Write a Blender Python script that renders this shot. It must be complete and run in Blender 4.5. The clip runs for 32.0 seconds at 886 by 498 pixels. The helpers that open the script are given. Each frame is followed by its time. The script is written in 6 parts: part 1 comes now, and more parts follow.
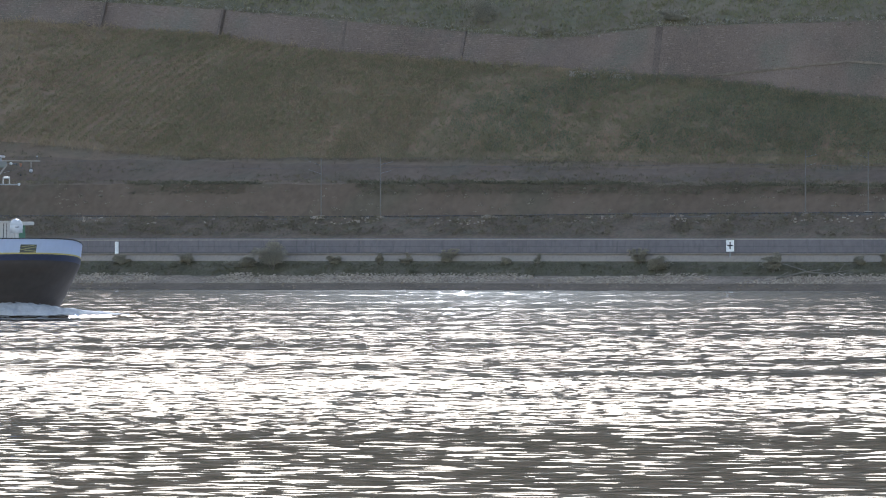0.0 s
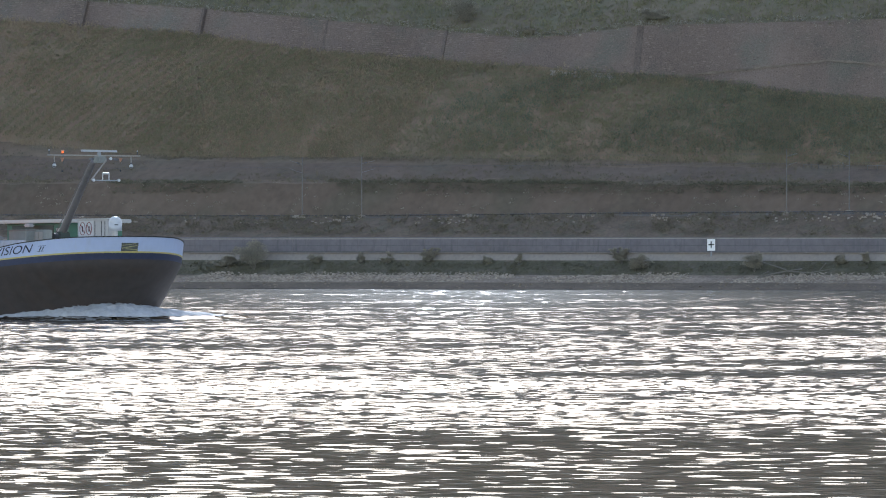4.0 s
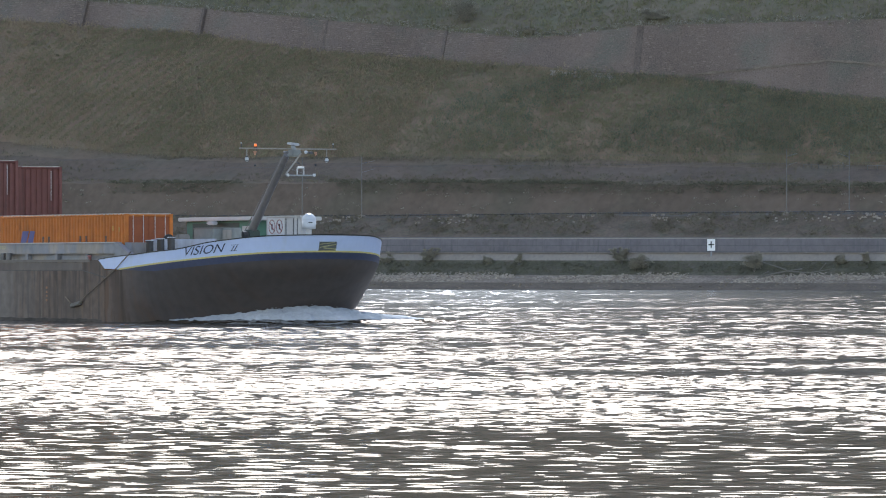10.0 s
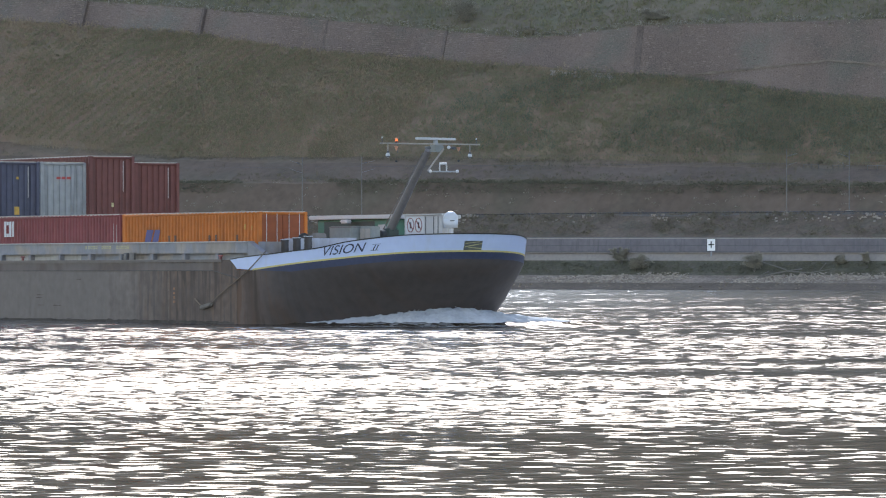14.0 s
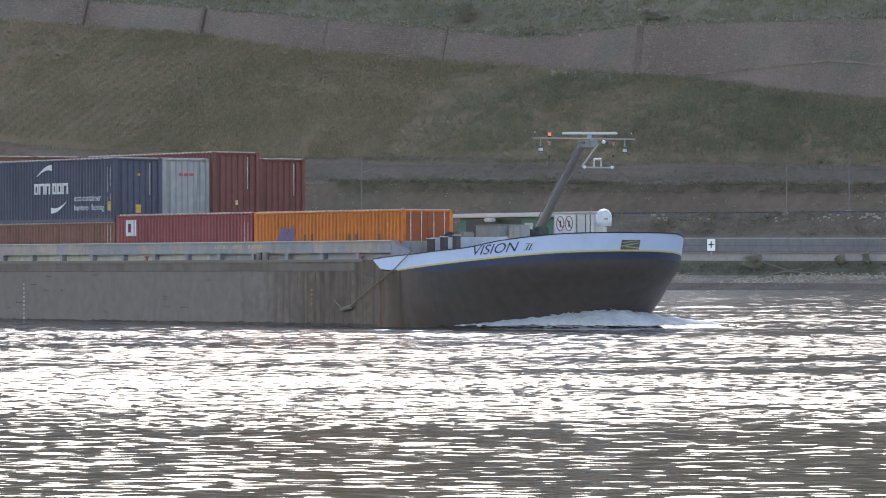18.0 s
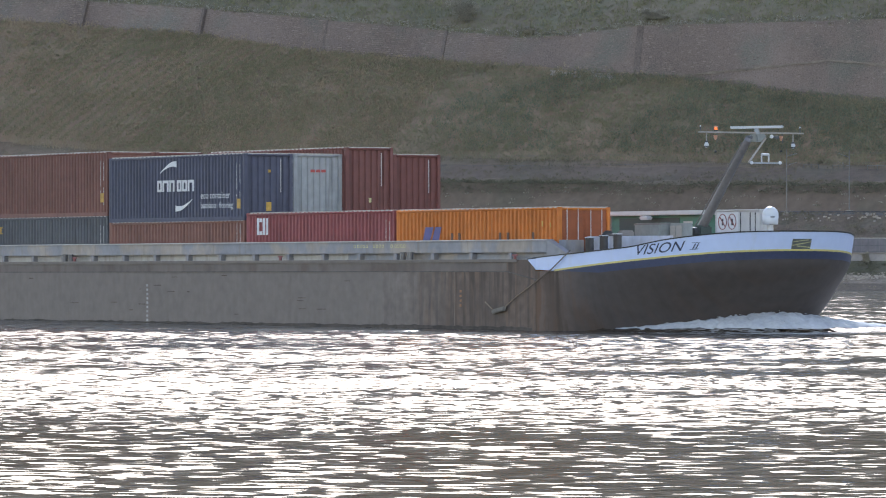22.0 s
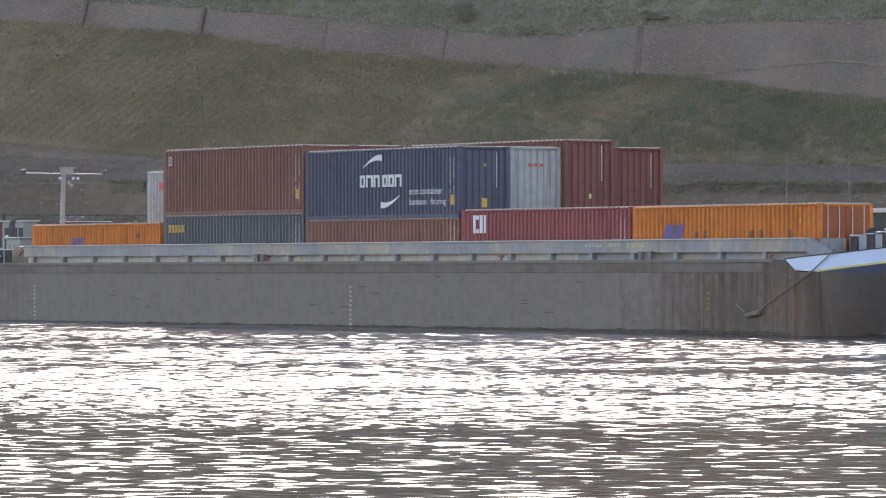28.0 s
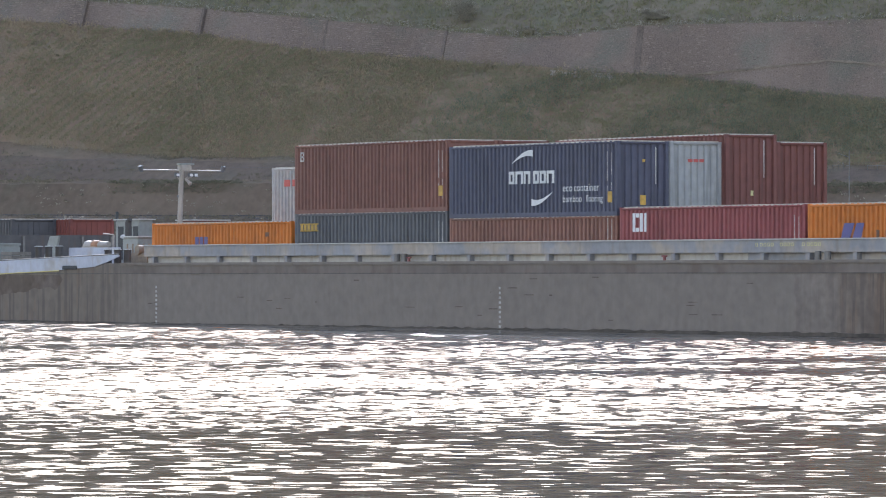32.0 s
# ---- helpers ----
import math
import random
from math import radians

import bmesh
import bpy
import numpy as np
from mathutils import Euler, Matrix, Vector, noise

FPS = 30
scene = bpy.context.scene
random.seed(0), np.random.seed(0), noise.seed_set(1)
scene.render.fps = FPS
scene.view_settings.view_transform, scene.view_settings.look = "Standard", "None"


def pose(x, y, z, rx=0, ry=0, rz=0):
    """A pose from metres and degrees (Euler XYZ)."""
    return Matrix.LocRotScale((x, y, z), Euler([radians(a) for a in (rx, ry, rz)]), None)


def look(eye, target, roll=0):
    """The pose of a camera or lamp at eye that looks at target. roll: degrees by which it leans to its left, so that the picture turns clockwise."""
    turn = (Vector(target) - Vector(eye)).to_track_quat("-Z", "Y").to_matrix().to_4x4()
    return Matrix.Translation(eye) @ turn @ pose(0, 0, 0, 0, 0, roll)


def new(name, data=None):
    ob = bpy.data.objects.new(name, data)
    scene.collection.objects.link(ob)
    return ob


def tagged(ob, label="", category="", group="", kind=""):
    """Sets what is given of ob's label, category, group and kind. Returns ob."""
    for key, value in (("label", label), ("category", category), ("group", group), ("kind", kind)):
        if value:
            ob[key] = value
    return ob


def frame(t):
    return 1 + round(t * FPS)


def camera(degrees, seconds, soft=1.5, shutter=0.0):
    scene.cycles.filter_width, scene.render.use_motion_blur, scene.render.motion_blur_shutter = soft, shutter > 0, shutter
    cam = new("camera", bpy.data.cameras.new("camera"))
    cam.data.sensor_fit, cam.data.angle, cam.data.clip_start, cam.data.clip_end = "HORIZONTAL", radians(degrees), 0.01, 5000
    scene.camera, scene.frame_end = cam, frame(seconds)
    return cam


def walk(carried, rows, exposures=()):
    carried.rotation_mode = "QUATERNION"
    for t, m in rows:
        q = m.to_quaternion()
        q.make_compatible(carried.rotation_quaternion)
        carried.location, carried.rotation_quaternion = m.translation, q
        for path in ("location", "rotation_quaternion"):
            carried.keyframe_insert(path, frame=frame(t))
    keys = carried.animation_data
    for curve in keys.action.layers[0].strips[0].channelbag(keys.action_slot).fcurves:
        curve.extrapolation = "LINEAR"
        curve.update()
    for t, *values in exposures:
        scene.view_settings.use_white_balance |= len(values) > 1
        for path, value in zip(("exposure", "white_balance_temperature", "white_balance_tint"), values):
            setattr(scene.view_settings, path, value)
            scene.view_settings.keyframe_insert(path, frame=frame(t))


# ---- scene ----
# Camera: a tripod on the near bank, panned a little at the start, then still.
cam = camera(9.329, 32.0, soft=1.05, shutter=0.4)
EYE = (0.0, 0.0, 2.716)
walk(cam, [(0.0, pose(*EYE, 90.139, 0, 0.199)), (0.5, pose(*EYE, 90.139, 0, 0.181)),
           (1.0, pose(*EYE, 90.147, 0, 0.157)), (1.5, pose(*EYE, 90.154, 0, 0.133)),
           (2.0, pose(*EYE, 90.130, 0, 0.063)), (2.5, pose(*EYE, 90.122, 0, 0.027)),
           (3.0, pose(*EYE, 90.1294, 0, 0.0)), (3.4, pose(*EYE, 90.1294, 0, 0.0)),
           (32.0, pose(*EYE, 90.1294, 0, 0.0))],
     exposures=[(0.0, 1.72, 7230, 16), (9.0, 1.74, 7230, 16), (14.0, 1.87, 7260, 17), (20.0, 2.0, 7310, 18), (28.0, 2.08, 7430, 20), (32.0, 2.08, 7460, 21)])

# Light: an evening sun ahead of the camera, above the hill, and its sky.
SUN_ELEVATION, SUN_TURN = 24.0, 0.2
world = bpy.data.worlds.new("sky")
scene.world = world
world.use_nodes = True
wn = world.node_tree.nodes
sky = wn.new("ShaderNodeTexSky")
sky.sky_type, sky.sun_disc = 'NISHITA', False
sky.sun_elevation, sky.sun_rotation = radians(SUN_ELEVATION), radians(SUN_TURN)
sky.air_density, sky.dust_density, sky.ozone_density = 1.0, 0.4, 1.0
world.node_tree.links.new(sky.outputs[0], wn["Background"].inputs[0])
wn["Background"].inputs[1].default_value = 0.12
sun = new("sun", bpy.data.lights.new("sun", 'SUN'))
sun.data.energy, sun.data.angle, sun.data.color = 2.0, radians(0.6), (0.81, 0.98, 1.16)
sun.matrix_basis = look((0, 0, 60), (-math.sin(radians(SUN_TURN)) * 100, -math.cos(radians(SUN_TURN)) * 100, 60 - 100 * math.tan(radians(SUN_ELEVATION))))


# ---- materials ----
def mat(name, base, rough=0.6, metal=0.0, vary=0.25, big=0.4, small=6.0, bump=0.0, second=None, second_at=0.6, streak=None, random_tint=0.0, island=False, spec=0.5):
    """Procedural surface: base colour varied at two scales, an optional second colour in patches, vertical streaks and bump."""
    m = bpy.data.materials.new(name)
    m.use_nodes = True
    nt, n, l = m.node_tree, m.node_tree.nodes, m.node_tree.links
    b = n["Principled BSDF"]
    tc = n.new("ShaderNodeTexCoord")
    n1, n2 = n.new("ShaderNodeTexNoise"), n.new("ShaderNodeTexNoise")
    n1.inputs["Scale"].default_value, n2.inputs["Scale"].default_value = big, small
    n1.inputs["Detail"].default_value, n2.inputs["Detail"].default_value = 4, 5
    for k in (n1, n2):
        l.new(tc.outputs["Object"], k.inputs["Vector"])
    add = n.new("ShaderNodeMath")
    add.operation = 'ADD'
    l.new(n1.outputs[0], add.inputs[0])
    l.new(n2.outputs[0], add.inputs[1])
    src = add.outputs[0]
    if random_tint:
        rnd = n.new("ShaderNodeNewGeometry" if island else "ShaderNodeObjectInfo")
        sc = n.new("ShaderNodeMath")
        sc.operation = 'MULTIPLY_ADD'
        l.new(rnd.outputs["Random Per Island" if island else "Random"], sc.inputs[0])
        sc.inputs[1].default_value = random_tint
        l.new(src, sc.inputs[2])
        src = sc.outputs[0]
    mp = n.new("ShaderNodeMapRange")
    mp.inputs["From Min"].default_value, mp.inputs["From Max"].default_value = 0.65, 1.35 + random_tint
    mp.inputs["To Min"].default_value, mp.inputs["To Max"].default_value = 1 - vary, 1 + vary
    l.new(src, mp.inputs["Value"])
    mul = n.new("ShaderNodeMix")
    mul.data_type, mul.blend_type = 'RGBA', 'MULTIPLY'
    mul.inputs[0].default_value = 1.0
    mul.inputs[6].default_value = (*base, 1)
    if second:
        n3 = n.new("ShaderNodeTexNoise")
        n3.inputs["Scale"].default_value, n3.inputs["Detail"].default_value = big * 2.3, 6
        l.new(tc.outputs["Object"], n3.inputs["Vector"])
        rp = n.new("ShaderNodeMapRange")
        rp.inputs["From Min"].default_value, rp.inputs["From Max"].default_value = second_at - 0.08, second_at + 0.08
        l.new(n3.outputs[0], rp.inputs["Value"])
        mx = n.new("ShaderNodeMix")
        mx.data_type = 'RGBA'
        mx.inputs[6].default_value, mx.inputs[7].default_value = (*base, 1), (*second, 1)
        l.new(rp.outputs[0], mx.inputs[0])
        l.new(mx.outputs[2], mul.inputs[6])
    l.new(mp.outputs[0], mul.inputs[7])
    out = mul.outputs[2]
    if streak:
        colour, amount, at = streak
        mg = n.new("ShaderNodeMapping")
        mg.inputs["Scale"].default_value = (2.2, 2.2, 0.22)
        l.new(tc.outputs["Object"], mg.inputs[0])
        n4 = n.new("ShaderNodeTexNoise")
        n4.inputs["Scale"].default_value, n4.inputs["Detail"].default_value = 1.3, 6
        l.new(mg.outputs[0], n4.inputs["Vector"])
        rp = n.new("ShaderNodeMapRange")
        rp.inputs["From Min"].default_value, rp.inputs["From Max"].default_value = at, at + 0.16
        rp.inputs["To Max"].default_value = amount
        l.new(n4.outputs[0], rp.inputs["Value"])
        mx = n.new("ShaderNodeMix")
        mx.data_type = 'RGBA'
        mx.inputs[7].default_value = (*colour, 1)
        l.new(rp.outputs[0], mx.inputs[0])
        l.new(out, mx.inputs[6])
        out = mx.outputs[2]
    l.new(out, b.inputs["Base Color"])
    rr = n.new("ShaderNodeMapRange")
    rr.inputs["To Min"].default_value, rr.inputs["To Max"].default_value = max(0.02, rough - 0.12), min(1, rough + 0.12)
    l.new(n2.outputs[0], rr.inputs["Value"])
    l.new(rr.outputs[0], b.inputs["Roughness"])
    b.inputs["Metallic"].default_value = metal
    b.inputs["Specular IOR Level"].default_value = spec
    if bump:
        bp = n.new("ShaderNodeBump")
        bp.inputs["Strength"].default_value, bp.inputs["Distance"].default_value = 0.6, bump
        l.new(n2.outputs[0], bp.inputs["Height"])
        l.new(bp.outputs[0], b.inputs["Normal"])
    return m


def water_material():
    """River water; its fine ripples roughen towards the windier far bank."""
    m = bpy.data.materials.new("river_water")
    m.use_nodes = True
    n, l = m.node_tree.nodes, m.node_tree.links
    b = n["Principled BSDF"]
    b.inputs["IOR"].default_value = 1.33
    tc = n.new("ShaderNodeTexCoord")
    sep = n.new("ShaderNodeSeparateXYZ")
    l.new(tc.outputs["Object"], sep.inputs[0])
    # base colour turns from brown to grey away from the near bank
    near_to_far = n.new("ShaderNodeMapRange")
    near_to_far.inputs["From Min"].default_value, near_to_far.inputs["From Max"].default_value = 80, 110
    l.new(sep.outputs["Y"], near_to_far.inputs["Value"])
    depth = n.new("ShaderNodeMix")
    depth.data_type = 'RGBA'
    depth.inputs[6].default_value, depth.inputs[7].default_value = (0.05, 0.034, 0.02, 1), (0.036, 0.038, 0.037, 1)
    l.new(near_to_far.outputs[0], depth.inputs[0])
    l.new(depth.outputs[2], b.inputs["Base Color"])
    rr = n.new("ShaderNodeMapRange")
    rr.interpolation_type = 'SMOOTHSTEP'
    rr.inputs["From Min"].default_value, rr.inputs["From Max"].default_value = 82, 94
    rr.inputs["To Min"].default_value, rr.inputs["To Max"].default_value = 0.03, 0.046
    l.new(sep.outputs["Y"], rr.inputs["Value"])
    wind = n.new("ShaderNodeMapRange")
    wind.inputs["From Min"].default_value, wind.inputs["From Max"].default_value = 120, 400
    wind.inputs["To Min"].default_value, wind.inputs["To Max"].default_value = 0.0, 0.034
    l.new(sep.outputs["Y"], wind.inputs["Value"])
    both = n.new("ShaderNodeMath")
    both.operation = 'ADD'
    l.new(rr.outputs[0], both.inputs[0])
    l.new(wind.outputs[0], both.inputs[1])
    l.new(both.outputs[0], b.inputs["Roughness"])
    height = None
    for scale, stretch, weight, turn in ((3.4, 2.8, 1.0, 8), (9.0, 2.2, 0.25, -10)):
        mg = n.new("ShaderNodeMapping")
        mg.inputs["Rotation"].default_value = (0, 0, radians(turn))
        mg.inputs["Scale"].default_value = (1 / stretch, 1, 1)
        l.new(tc.outputs["Object"], mg.inputs[0])
        t = n.new("ShaderNodeTexNoise")
        t.inputs["Scale"].default_value, t.inputs["Detail"].default_value = scale, 1.5
        l.new(mg.outputs[0], t.inputs["Vector"])
        k = n.new("ShaderNodeMath")
        k.operation = 'MULTIPLY_ADD'
        l.new(t.outputs[0], k.inputs[0])
        k.inputs[1].default_value = weight
        if height is None:
            k.inputs[2].default_value = 0
        else:
            l.new(height, k.inputs[2])
        height = k.outputs[0]
    # gusts: patches where the ripples are steeper
    mg = n.new("ShaderNodeMapping")
    mg.inputs["Scale"].default_value = (0.02, 0.05, 1)
    l.new(tc.outputs["Object"], mg.inputs[0])
    g = n.new("ShaderNodeTexNoise")
    g.inputs["Scale"].default_value, g.inputs["Detail"].default_value = 1.0, 3
    l.new(mg.outputs[0], g.inputs["Vector"])
    gr = n.new("ShaderNodeMapRange")
    gr.inputs["From Min"].default_value, gr.inputs["From Max"].default_value = 0.35, 0.65
    gr.inputs["To Min"].default_value, gr.inputs["To Max"].default_value = 0.55, 1.0
    l.new(g.outputs[0], gr.inputs["Value"])
    bp = n.new("ShaderNodeBump")
    far = n.new("ShaderNodeMapRange")
    far.inputs["From Min"].default_value, far.inputs["From Max"].default_value = 80, 420
    far.inputs["To Min"].default_value, far.inputs["To Max"].default_value = 0.008, 0.03
    l.new(sep.outputs["Y"], far.inputs["Value"])
    l.new(far.outputs[0], bp.inputs["Distance"])
    l.new(gr.outputs[0], bp.inputs["Strength"])
    l.new(height, bp.inputs["Height"])
    l.new(bp.outputs[0], b.inputs["Normal"])
    return m


def worn_paint(name, dark, grey, x0, x1, tall=0.35, streaks=1.0, vary=0.3, least=1.0, most=1.0):
    """Two paints that wear into each other between two places along the hull."""
    m = bpy.data.materials.new(name)
    m.use_nodes = True
    n, l = m.node_tree.nodes, m.node_tree.links
    b = n["Principled BSDF"]
    tc = n.new("ShaderNodeTexCoord")
    sep = n.new("ShaderNodeSeparateXYZ")
    l.new(tc.outputs["Object"], sep.inputs[0])
    mg = n.new("ShaderNodeMapping")
    mg.inputs["Scale"].default_value = (1.0, 1.0, tall)
    l.new(tc.outputs["Object"], mg.inputs[0])
    t = n.new("ShaderNodeTexNoise")
    t.inputs["Scale"].default_value, t.inputs["Detail"].default_value = 1.1, 6
    l.new(mg.outputs[0], t.inputs["Vector"])
    k = n.new("ShaderNodeMath")
    k.operation = 'MULTIPLY_ADD'
    l.new(t.outputs[0], k.inputs[0])
    k.inputs[1].default_value = 3.0
    l.new(sep.outputs["X"], k.inputs[2])
    rp = n.new("ShaderNodeMapRange")
    rp.interpolation_type = 'SMOOTHSTEP'
    rp.inputs["From Min"].default_value, rp.inputs["From Max"].default_value = x0 + 1.5, x1 + 1.5
    l.new(k.outputs[0], rp.inputs["Value"])
    wear = n.new("ShaderNodeMath")
    wear.operation = 'MULTIPLY_ADD'
    l.new(rp.outputs[0], wear.inputs[0])
    wear.inputs[1].default_value, wear.inputs[2].default_value = most - least, least
    mx = n.new("ShaderNodeMix")
    mx.data_type = 'RGBA'
    mx.inputs[6].default_value, mx.inputs[7].default_value = (*grey, 1), (*dark, 1)
    l.new(rp.outputs[0], mx.inputs[0])
    v = n.new("ShaderNodeTexNoise")
    v.inputs["Scale"].default_value, v.inputs["Detail"].default_value = 2.5, 5
    l.new(tc.outputs["Object"], v.inputs["Vector"])
    vr = n.new("ShaderNodeMapRange")
    vr.inputs["From Min"].default_value, vr.inputs["From Max"].default_value = 0.3, 0.7
    vr.inputs["To Min"].default_value, vr.inputs["To Max"].default_value = 1 - vary, 1 + vary
    l.new(v.outputs[0], vr.inputs["Value"])
    mu = n.new("ShaderNodeMix")
    mu.data_type, mu.blend_type = 'RGBA', 'MULTIPLY'
    mu.inputs[0].default_value = 1.0
    l.new(mx.outputs[2], mu.inputs[6])
    l.new(vr.outputs[0], mu.inputs[7])
    # scrapes and rust running down the plates, also painting in the dents' shading
    out = mu.outputs[2]
    for sx, sz, seed, at, tint, amount in ((3.4, 0.2, 5.0, 0.5, 0.3, 0.85), (2.2, 0.45, 11.0, 0.53, 0.95, 0.75), (0.8, 0.6, 23.0, 0.52, 0.48, 0.6)):
        g = n.new("ShaderNodeMapping")
        g.inputs["Location"].default_value = (seed, 0, seed)
        g.inputs["Scale"].default_value = (sx, 0.3, sz)
        l.new(tc.outputs["Object"], g.inputs[0])
        t = n.new("ShaderNodeTexNoise")
        t.inputs["Scale"].default_value, t.inputs["Detail"].default_value = 1.0, 4
        l.new(g.outputs[0], t.inputs["Vector"])
        rp = n.new("ShaderNodeMapRange")
        rp.inputs["From Min"].default_value, rp.inputs["From Max"].default_value = at, at + 0.1
        rp.inputs["To Max"].default_value = amount * streaks
        l.new(t.outputs[0], rp.inputs["Value"])
        by = n.new("ShaderNodeMath")
        by.operation = 'MULTIPLY'
        l.new(rp.outputs[0], by.inputs[0])
        l.new(wear.outputs[0], by.inputs[1])
        mx = n.new("ShaderNodeMix")
        mx.data_type = 'RGBA'
        mx.inputs[7].default_value = (grey[0] * tint, grey[1] * tint * (0.78 if tint > 0.9 else 0.93), grey[2] * tint * (0.62 if tint > 0.9 else 0.9), 1)
        l.new(by.outputs[0], mx.inputs[0])
        l.new(out, mx.inputs[6])
        out = mx.outputs[2]
    l.new(out, b.inputs["Base Color"])
    b.inputs["Roughness"].default_value = 0.68
    b.inputs["Specular IOR Level"].default_value = 0.32
    return m


